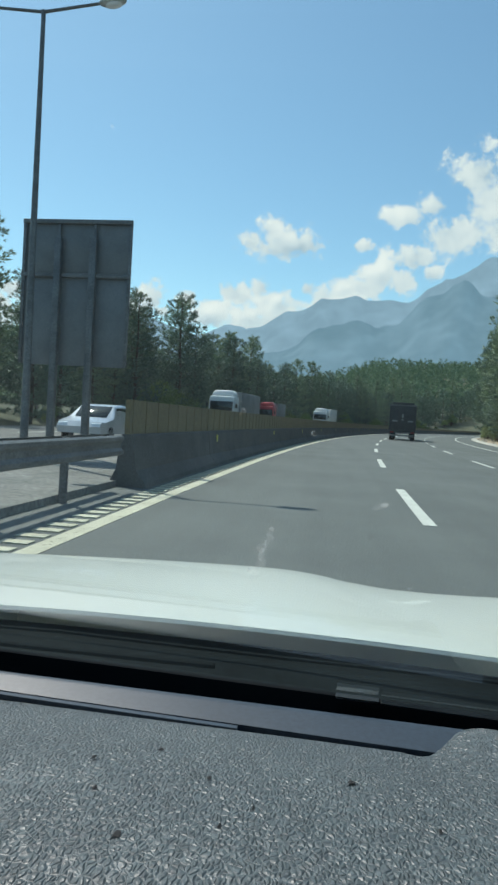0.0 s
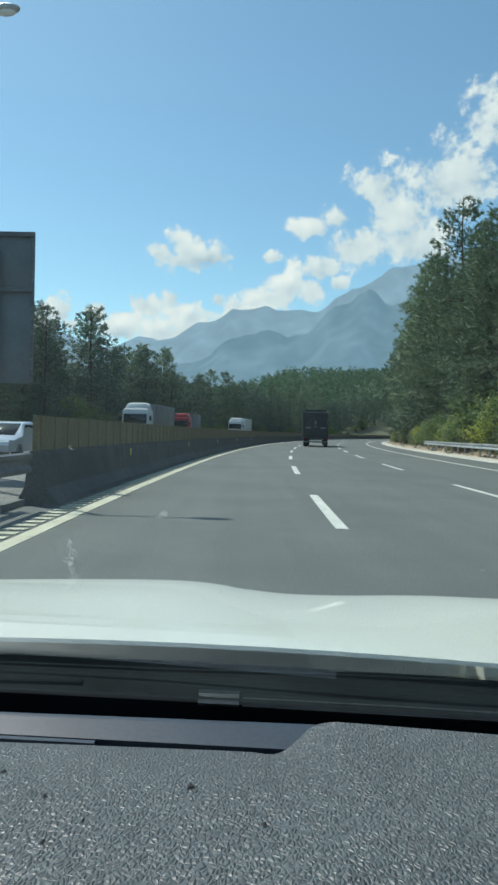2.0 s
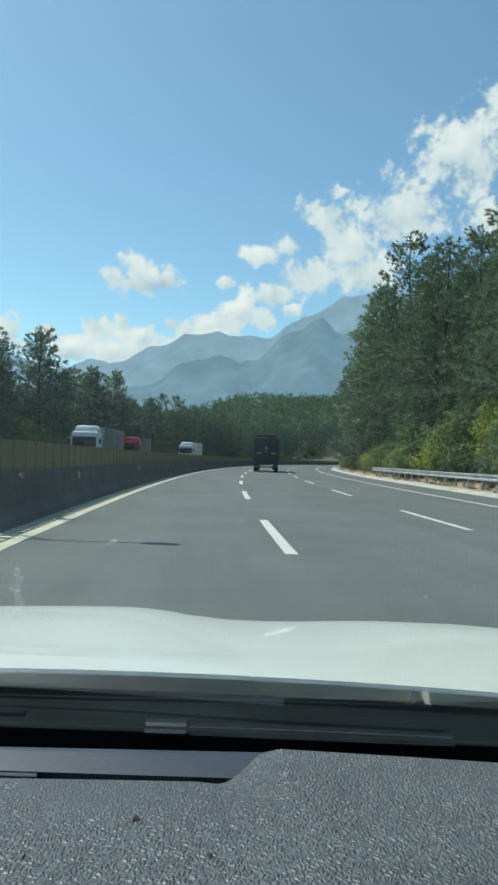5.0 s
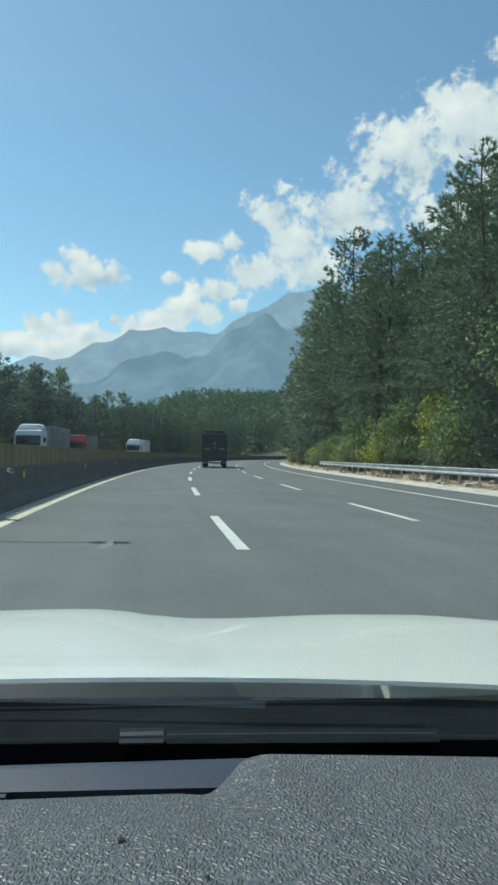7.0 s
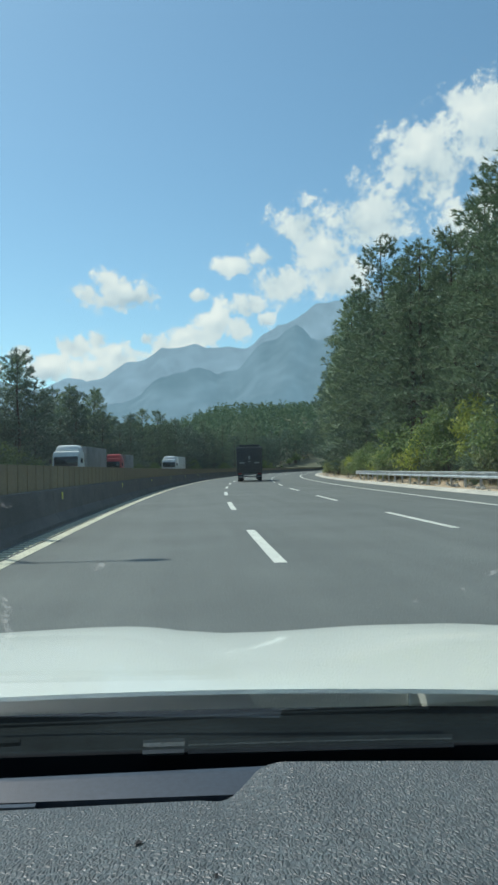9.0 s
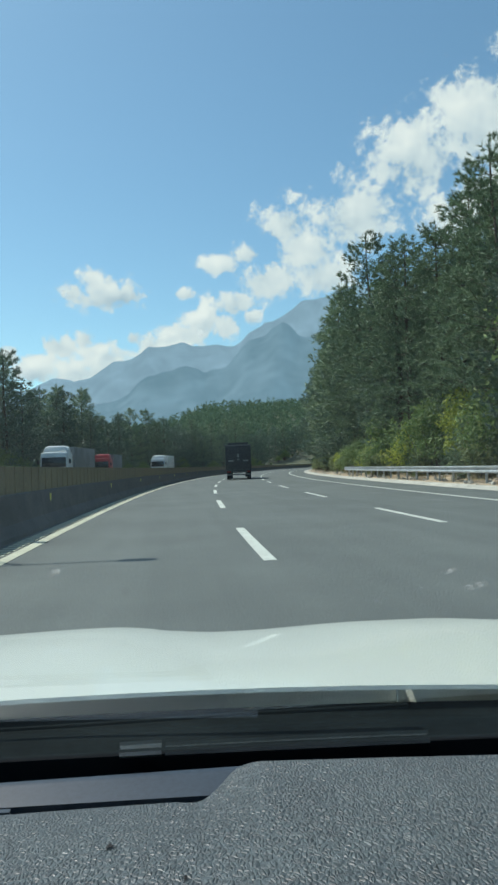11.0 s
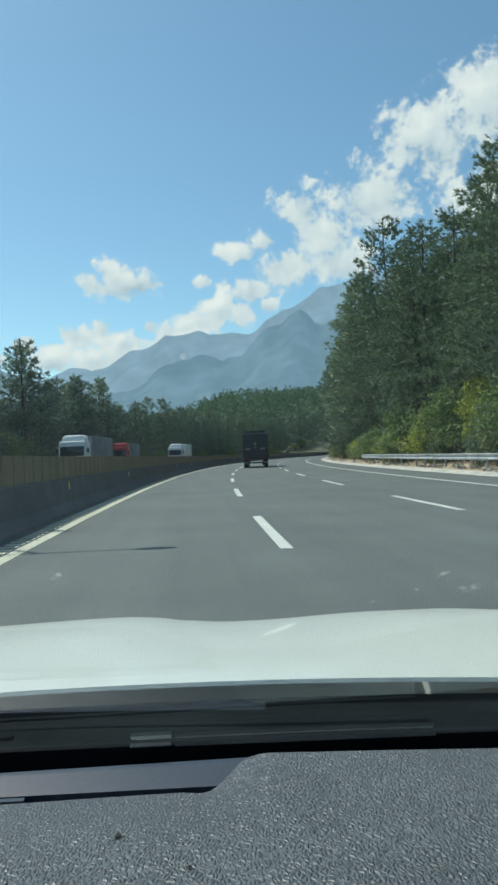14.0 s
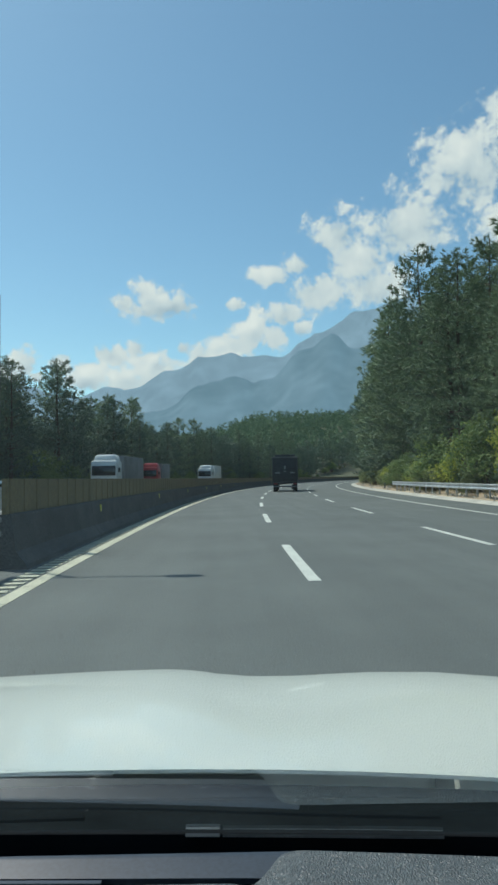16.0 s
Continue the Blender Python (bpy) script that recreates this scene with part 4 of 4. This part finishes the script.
# smooth panel: slopes down to the slot, its far edge rounded over
part("vent_panel", sheet(steps(CX - HALF * 0.9, 0.11, 0.025), steps(0, 1, 0.1),
                         lambda x, v: (x, 0.5654 - 0.0695 * x + v * (0.0394 + 0.0287 * x), 0.9747 + 0.0063 * v - 0.012 * smooth(0.88, 1.0, v)), 0.006), "vent", dash, "smooth blue-grey defroster panel")
part("vent_slot", sheet(steps(CX - HALF * 0.9, 0.10, 0.03), [0.0, 1.0],
                        lambda x, v: (x, 0.535 - 0.0695 * x + 0.045 * v, 0.9655), 0.002), "rubber", dash, "black defroster slot")
part("slot_lip", sheet(steps(-0.60, -0.085, 0.02), [0.0, 1.0],
                       lambda x, v: (x, 0.5565 - 0.0695 * x + 0.0055 * v, 0.9752), 0.004), "vent", dash, "thin lip along the slot")
part("dash_front", sheet(steps(CX - HALF * 0.9, 0.46, 0.04), [0.0, 0.5, 1.0],
                         lambda x, v: (x, min(0.604 - 0.0408 * x, 0.596 - 0.0994 * x - 0.0691 * x * x if x > 0.09 else 9.0) + 0.002 * v, 0.966 - 0.13 * v), 0.003), "rubber", dash)
bm = bmesh.new()
box(bm, (1.66, 0.10, 0.60), (CX, 0.13, 0.62), bevel=0.03)
part("dash_face", bm, "trim_black", dash)

# bits of dark lint caught in the grain
lrng = random.Random(9)
for x, y, w in ((-0.125, 0.475, 0.0035), (-0.145, 0.40, 0.003), (-0.085, 0.43, 0.0024), (-0.118, 0.355, 0.004), (0.0, 0.452, 0.0045),
                (-0.07, 0.375, 0.0026), (-0.16, 0.44, 0.003), (-0.055, 0.40, 0.002), (0.045, 0.40, 0.0022)):
    bm = bmesh.new()
    ring = []
    for i in range(9):
        a = 2 * math.pi * i / 9
        r = w * lrng.uniform(0.5, 1.2)
        px, py = x + r * 0.6 * math.cos(a), y + r * 1.3 * math.sin(a)
        ring.append(bm.verts.new((px, py, dash_z(px, py) + 0.0006)))
    top = bm.verts.new((x, y, dash_z(x, y) + 0.0016))
    for p, q in zip(ring, ring[1:] + ring[:1]):
        bm.faces.new((p, q, top))
    part("lint", bm, "lint", dash)

# cabin round the camera
WHEELS = (1.35, -1.35)


def belt(y):
    """Height of the body side's upper edge."""
    if y > 0.95:
        return bonnet_z(CX + HALF, y) - 0.012
    return 0.93 + 0.015 * smooth(-0.5, -2.0, y)


def body_side(name, sgn, y0, y1, mat="paint_white", label=""):
    def f(y, v):
        low = 0.30
        z = low + (belt(y) - low) * v
        out = HALF - 0.012 + 0.022 * math.sin(math.pi * min(1.0, 0.15 + v * 0.85)) - 0.05 * smooth(1.75, 2.25, y) - 0.05 * smooth(-1.8, -2.3, y)
        return (CX + sgn * out, y, z)
    bm = sheet(steps(y0, y1, 0.03), steps(0, 1, 1 / 20), f, 0.006)
    gone = [fc for fc in bm.faces if any((fc.calc_center_median().y - w) ** 2 + (fc.calc_center_median().z - 0.315) ** 2 < 0.37 ** 2 for w in WHEELS)]
    bmesh.ops.delete(bm, geom=gone, context="FACES")
    return part(name, bm, mat, car, label)


def side_frame(sgn, v):
    """Cross position and height of the glass line between belt and roof."""
    return CX + sgn * (HALF - 0.035 - 0.225 * v), 0.935 + 0.535 * v


def side_pane(name, sgn, lower, upper, mat, label=""):
    def f(s, v):
        x, z = side_frame(sgn, v)
        a, c = lower[0] + (upper[0] - lower[0]) * v, lower[1] + (upper[1] - lower[1]) * v
        return (x + sgn * 0.012 * math.sin(math.pi * v), a + (c - a) * s, z)
    return part(name, sheet(steps(0, 1, 0.1), steps(0, 1, 0.1), f, 0.004), mat, car, label)


bm = bmesh.new()
box(bm, (1.30, 2.0, 0.03), (CX, -1.08, 1.470), bevel=0.01)
part("headliner", bm, "fabric", car, "pale cloth headliner")
part("roof", sheet(steps(-1, 1, 0.05), steps(-2.08, -0.06, 0.08),
                   lambda k, y: (CX + 0.69 * k, y, 1.545 - 0.045 * k ** 4 - 0.045 * ((y + 0.95) / 1.0) ** 2), 0.012), "paint_white", car, "white roof panel")
for sgn in (-1, 1):
    bm = bmesh.new()
    a = glass_point(CX + sgn * HALF, 0.0)
    b = glass_point(CX + sgn * HALF, 1.0)
    tube(bm, (a[0] + sgn * 0.05, a[1], a[2]), (b[0] + sgn * 0.04, b[1], b[2] + 0.02), 0.05, 0.045, 8)
    part("pillar", bm, "fabric", car)
    bm = bmesh.new()
    box(bm, (0.06, 2.9, 0.60), (CX + sgn * (HALF - 0.075), -0.72, 0.62), bevel=0.025)
    part("door_lining", bm, "trim_black", car)
    bm = bmesh.new()
    box(bm, (0.06, 0.12, 0.60), (CX + sgn * (HALF - 0.17), -0.75, 1.19), (0, -sgn * 22, 0), bevel=0.02)
    part("pillar", bm, "fabric", car)
    body_side("wing", sgn, 0.66, 2.22)
    for y0, y1 in ((-0.72, 0.654), (-1.62, -0.726)):
        door = body_side("door", sgn, y0, y1)
        bm = bmesh.new()
        box(bm, (0.03, 0.20, 0.025), (CX + sgn * (HALF + 0.012), y0 + 0.18, 0.80), bevel=0.008)
        part("door_handle", bm, "paint_white", door)
    body_side("quarter_panel", sgn, -2.27, -1.626)
    for lo, up in (((-0.70, 0.50), (-0.72, -0.02)), ((-1.66, -0.78), (-1.58, -0.79))):
        pane = side_pane("side_window", sgn, lo, up, "glass", "clear side window")
        pane.visible_shadow = False
    side_pane("rear_pillar", sgn, (-2.26, -1.67), (-2.06, -1.59), "paint_white")
    bm = bmesh.new()
    box(bm, (0.22, 0.05, 0.16), (CX + sgn * 0.76, -2.255, 0.80), (0, 0, sgn * 8), bevel=0.02)
    part("tail_lamp", bm, "lamp_red", car, "red tail lamp")
rear_glass = part("rear_window", sheet(steps(-1, 1, 0.1), steps(0, 1, 0.1),
                                       lambda k, v: (CX + k * (0.88 - 0.20 * v), -2.26 + 0.19 * v, 0.95 + 0.53 * v), 0.004), "glass", car, "clear rear window")
rear_glass.visible_shadow = False
for sx in (-0.40, 0.40):
    bm = bmesh.new()
    box(bm, (0.50, 0.52, 0.16), (CX + sx, -0.45, 0.52), bevel=0.05)
    seat = part("seat", bm, "seat", car)
    bm = bmesh.new()
    box(bm, (0.48, 0.14, 0.62), (CX + sx, -0.78, 0.86), (-12, 0, 0), bevel=0.05)
    part("backrest", bm, "seat", seat)
bm = bmesh.new()
box(bm, (1.74, 0.08, 0.66), (CX, -2.22, 0.62), bevel=0.04)
part("tailgate", bm, "paint_white", car, "white tailgate")
bm = bmesh.new()
box(bm, (1.76, 0.14, 0.26), (CX, -2.27, 0.42), bevel=0.05)
part("rear_bumper", bm, "paint_white", car)
bm = bmesh.new()
box(bm, (1.76, 4.0, 0.10), (CX, -0.3, 0.26), bevel=0.03)
part("floor_pan", bm, "trim_black", car)
bm = bmesh.new()
box(bm, (1.76, 0.14, 0.34), (CX, 2.20, 0.42), bevel=0.05)
part("front_bumper", bm, "paint_white", car)
for sgn in (-1, 1):
    for wy in WHEELS:
        bm = bmesh.new()
        tube(bm, (CX + sgn * 0.70, wy, 0.315), (CX + sgn * 0.90, wy, 0.315), 0.315, 0.315, 28)
        wheel = part("wheel", bm, "rubber", car)
        bm = bmesh.new()
        tube(bm, (CX + sgn * 0.72, wy, 0.315), (CX + sgn * 0.906, wy, 0.315), 0.20, 0.19, 20)
        part("rim", bm, "steel", wheel)


# dried smears and specks on the glass
def speck(x, y, w, h, name="smear", lean=0.0):
    bm = bmesh.new()
    pts = []
    n = 12
    for i in range(n):
        a = 2 * math.pi * i / n
        r = 1 + 0.35 * noise.noise((math.cos(a) * 1.3 + x * 90, math.sin(a) * 1.3, y * 70))
        u, v = w * r * math.cos(a), h * r * math.sin(a)
        u += lean * v
        pts.append(bm.verts.new(on_glass(x + u, y - v * 0.85, 0.0015)))
    bm.faces.new(pts)
    ob = part(name, bm, "smear", screen, smooth=False)
    ob.visible_shadow = False


for i in range(7):
    speck(-0.050 - 0.0020 * i + 0.0015 * math.sin(i * 2.1), 0.342 + 0.009 * i, 0.0014 + 0.0006 * (i % 3) + 0.0002 * i, 0.006, lean=0.2)
for x, y, w, h in ((0.181, 0.320, 0.0055, 0.0050), (0.163, 0.307, 0.0030, 0.0035), (-0.004, 0.309, 0.0028, 0.0036), (0.140, 0.334, 0.0022, 0.0026), (0.018, 0.385, 0.0020, 0.0022)):
    speck(x, y, w, h, lean=0.5)
srng = random.Random(3)
for i in range(60):
    y = srng.uniform(0.16, 0.62)
    size = srng.uniform(0.0003, 0.0011)
    speck(srng.uniform(-0.36, 0.34), y, size, size * 1.4, name="speck")


# ---- traffic ----
def wheels(parent, xs, ys, r, w):
    for x in xs:
        for y in ys:
            bm = bmesh.new()
            tube(bm, (x - w / 2, y, r), (x + w / 2, y, r), r, r, 20)
            wh = part("wheel", bm, "rubber", parent)
            bm = bmesh.new()
            tube(bm, (x - w / 2 - 0.01, y, r), (x + w / 2 + 0.01, y, r), r * 0.55, r * 0.55, 14)
            part("rim", bm, "steel_dark", wh)


def dark_truck(m):
    t = thing("truck", m, "dark tarpaulin-sided truck driving ahead, seen from behind", "truck")
    bm = bmesh.new()
    box(bm, (2.5, 7.0, 2.35), (0, 3.5, 2.15), bevel=0.06)
    body = part("cargo_body", bm, "truck_black", t)
    for x in (-0.95, -0.32, 0.32, 0.95):
        bm = bmesh.new()
        box(bm, (0.06, 0.04, 2.2), (x, -0.015, 2.15), bevel=0.01)
        part("door_bar", bm, "truck_black", body)
    bm = bmesh.new()
    box(bm, (2.54, 0.10, 0.12), (0, 0.0, 3.36), bevel=0.02)
    part("top_rail", bm, "steel_dark", body)
    for x, z, w, h in ((-0.72, 1.85, 0.50, 0.14), (0.72, 1.85, 0.50, 0.14), (0.0, 2.35, 0.16, 0.34), (0.0, 1.98, 0.26, 0.10)):
        bm = bmesh.new()
        box(bm, (w, 0.03, h), (x, -0.03, z), bevel=0.01)
        part("panel_mark", bm, "lorry_grey", body)
    for x in (-0.9, -0.3, 0.3, 0.9):
        bm = bmesh.new()
        box(bm, (0.07, 6.6, 0.07), (x, 3.5, 3.62), bevel=0.01)
        part("roof_rack_bar", bm, "truck_black", body)
    bm = bmesh.new()
    box(bm, (2.0, 0.08, 0.22), (0, 0.3, 3.52), bevel=0.02)
    part("roof_rack_end", bm, "truck_black", body)
    bm = bmesh.new()
    box(bm, (2.3, 6.8, 0.18), (0, 3.5, 0.88), bevel=0.02)
    part("chassis", bm, "truck_black", t)
    bm = bmesh.new()
    box(bm, (2.3, 0.10, 0.14), (0, 0.10, 0.50), bevel=0.02)
    part("bumper", bm, "steel_dark", t)
    for x in (-0.95, 0.95):
        bm = bmesh.new()
        box(bm, (0.36, 0.06, 0.14), (x, 0.02, 0.78), bevel=0.02)
        part("tail_lamp", bm, "lamp_red", t, "red tail lamp")
        bm = bmesh.new()
        box(bm, (0.55, 0.02, 0.45), (x * 0.95, 0.9, 0.45))
        part("mud_flap", bm, "rubber", t)
    bm = bmesh.new()
    box(bm, (2.4, 1.9, 2.0), (0, 8.1, 1.75), bevel=0.15)
    part("cab", bm, "truck_black", t)
    wheels(t, (-0.98, 0.98), (1.4, 2.6, 8.2), 0.5, 0.42)


dark_truck(road_matrix((MID + RIGHT) / 2 - 0.3, 67.0))


def lorry(m, cab_mat, box_mat, label, long=8.5):
    t = thing("lorry", m, label, "truck")
    bm = bmesh.new()
    box(bm, (2.45, 2.0, 2.35), (0, 0, 1.95), bevel=0.18, taper=0.95)
    cab = part("cab", bm, cab_mat, t)
    bm = bmesh.new()
    box(bm, (2.1, 0.06, 0.85), (0, -1.0, 2.25), (-4, 0, 0), bevel=0.03)
    part("windscreen", bm, "glass_dark", cab)
    bm = bmesh.new()
    box(bm, (2.3, 1.4, 0.65), (0, 0.2, 3.35), bevel=0.22, taper=0.8)
    part("wind_deflector", bm, cab_mat, cab)
    bm = bmesh.new()
    box(bm, (2.4, 0.12, 0.45), (0, -1.02, 0.70), bevel=0.05)
    part("bumper", bm, cab_mat, cab)
    for x in (-0.9, 0.9):
        bm = bmesh.new()
        box(bm, (0.4, 0.06, 0.18), (x, -1.08, 0.8), bevel=0.03)
        part("headlamp", bm, "lamp_glass", cab)
        bm = bmesh.new()
        box(bm, (0.18, 0.10, 0.4), (x * 1.5, -0.85, 2.3), bevel=0.03)
        part("mirror", bm, "trim_black", cab)
    bm = bmesh.new()
    box(bm, (2.5, long, 2.5), (0, 1.4 + long / 2, 2.35), bevel=0.05)
    part("trailer", bm, box_mat, t)
    bm = bmesh.new()
    box(bm, (2.2, long, 0.2), (0, 1.2 + long / 2, 0.95))
    part("chassis", bm, "truck_black", t)
    wheels(t, (-1.0, 1.0), (0.0, long - 1.2, long + 0.0), 0.5, 0.4)


def oncoming(side, y):
    return road_matrix(side, y)


lorry(oncoming(-12.9, 60.0), "lorry_white", "lorry_grey", "white lorry with a grey trailer on the opposite carriageway")
lorry(oncoming(-12.6, 112.0), "lorry_white", "lorry_white", "white box lorry on the opposite carriageway", 6.0)
lorry(oncoming(-16.4, 92.0), "lorry_red", "lorry_grey", "small red lorry on the opposite carriageway", 5.0)


def saloon(m, mat, label):
    t = thing("car", m, label, "car")
    prof = [(-2.15, 0.38), (-2.2, 0.62), (-2.05, 0.80), (-1.15, 0.95), (-0.55, 1.36), (0.15, 1.45), (1.0, 1.40), (1.65, 1.02), (2.15, 0.98), (2.22, 0.6), (2.15, 0.36)]
    bm = bmesh.new()
    rings = []
    for x, k in ((-0.88, 0.94), (-0.80, 1.0), (0.80, 1.0), (0.88, 0.94)):
        rings.append([bm.verts.new((x * (0.80 if z > 1.1 else 1.0), y * k, 0.36 + (z - 0.36) * k)) for y, z in prof])
    for a, b in zip(rings, rings[1:]):
        for i in range(len(prof)):
            j = (i + 1) % len(prof)
            bm.faces.new((a[i], a[j], b[j], b[i]))
    bm.faces.new(rings[0])
    bm.faces.new(rings[-1][::-1])
    body = part("body", bm, mat, t)
    bm = bmesh.new()
    box(bm, (1.22, 0.72, 0.02), (0, -0.86, 1.165), (34.5, 0, 0), bevel=0.008)
    part("windscreen", bm, "glass_dark", body)
    for x in (-1, 1):
        bm = bmesh.new()
        box(bm, (0.02, 1.5, 0.28), (x * 0.745, 0.25, 1.18), bevel=0.008)
        part("side_window", bm, "glass_dark", body)
        bm = bmesh.new()
        box(bm, (0.36, 0.10, 0.13), (x * 0.62, -2.10, 0.68), bevel=0.03)
        part("headlamp", bm, "lamp_glass", body)
    wheels(t, (-0.78, 0.78), (-1.35, 1.35), 0.32, 0.2)


saloon(oncoming(-9.3, 25.0), "car_silver", "silver saloon car coming along the opposite carriageway")


# ---- street lamp and sign on the median ----
def street_lamp(m):
    t = thing("street_lamp", m, "tall grey double-armed street lamp on the median", "street lamp")
    bm = bmesh.new()
    tube(bm, (0, 0, 0), (0, 0, 9.4), 0.09, 0.045, 12)
    part("pole", bm, "steel_dark", t)
    bm = bmesh.new()
    box(bm, (0.34, 0.34, 0.03), (0, 0, 0.015), bevel=0.006)
    part("base_plate", bm, "steel_dark", t)
    for sgn in (-1, 1):
        bm = bmesh.new()
        tube(bm, (0, 0, 9.36), (sgn * 1.25, 0, 9.50), 0.035, 0.03, 8)
        arm = part("arm", bm, "steel_dark", t)
        bm = bmesh.new()
        bmesh.ops.create_uvsphere(bm, u_segments=16, v_segments=8, radius=1.0, matrix=pose(sgn * 1.50, 0, 9.53, 0, -sgn * 5, 0) @ Matrix.Diagonal((0.30, 0.14, 0.10, 1)))
        head = part("lamp_head", bm, "steel", arm)
        bm = bmesh.new()
        bmesh.ops.create_uvsphere(bm, u_segments=14, v_segments=6, radius=1.0, matrix=pose(sgn * 1.52, 0, 9.47, 0, -sgn * 5, 0) @ Matrix.Diagonal((0.20, 0.11, 0.07, 1)))
        part("lens", bm, "lamp_glass", head)


street_lamp(road_matrix(-6.7, 13.8, 0.10))


def sign_board(m):
    t = thing("road_sign", m, "grey back of a tall road sign on steel posts", "road sign")
    for x in (-0.42, 0.42):
        bm = bmesh.new()
        box(bm, (0.16, 0.14, 5.0), (x, 0.0, 2.5), bevel=0.015)
        part("post", bm, "steel_dark", t)
    for i, x in enumerate((-0.86, 0.0, 0.86)):
        bm = bmesh.new()
        box(bm, (0.83, 0.03, 1.18), (x, 0.10, 4.82), bevel=0.008)
        part("upper_panel", bm, "sign_back", t)
    for x in (-0.80, 0.80):
        bm = bmesh.new()
        box(bm, (0.90, 0.03, 2.05), (x, 0.10, 3.13), bevel=0.008)
        part("lower_panel", bm, "sign_back", t)
    bm = bmesh.new()
    box(bm, (0.68, 0.03, 2.05), (0.0, 0.094, 3.13), bevel=0.008)
    part("lower_panel", bm, "sign_back", t)
    for x in (-1.27, -0.43, 0.43, 1.27):
        bm = bmesh.new()
        box(bm, (0.07, 0.06, 3.25), (x, 0.05, 3.75), bevel=0.008)
        part("stiffener", bm, "steel_dark", t)
    for z in (5.38, 4.16):
        bm = bmesh.new()
        box(bm, (2.62, 0.07, 0.10), (0, 0.035, z), bevel=0.01)
        part("cross_beam", bm, "steel_dark", t)


sign_board(road_matrix(-6.25, 15.0, 0.10))


def marker_post(m):
    t = thing("marker_post", m, "small dark marker post standing on the sandy verge", "post", "verge markers")
    bm = bmesh.new()
    box(bm, (0.09, 0.05, 0.62), (0, 0, 0.25), bevel=0.012)
    part("shaft", bm, "steel_dark", t)
    bm = bmesh.new()
    box(bm, (0.075, 0.056, 0.10), (0, 0, 0.46), bevel=0.006)
    part("reflector", bm, "tab", t)
    return t


first_post = marker_post(road_matrix(12.9, 70.0, 0.12))
for y in (86.0, 102.0, 120.0):
    copy_thing(first_post, road_matrix(12.9, y, 0.12))
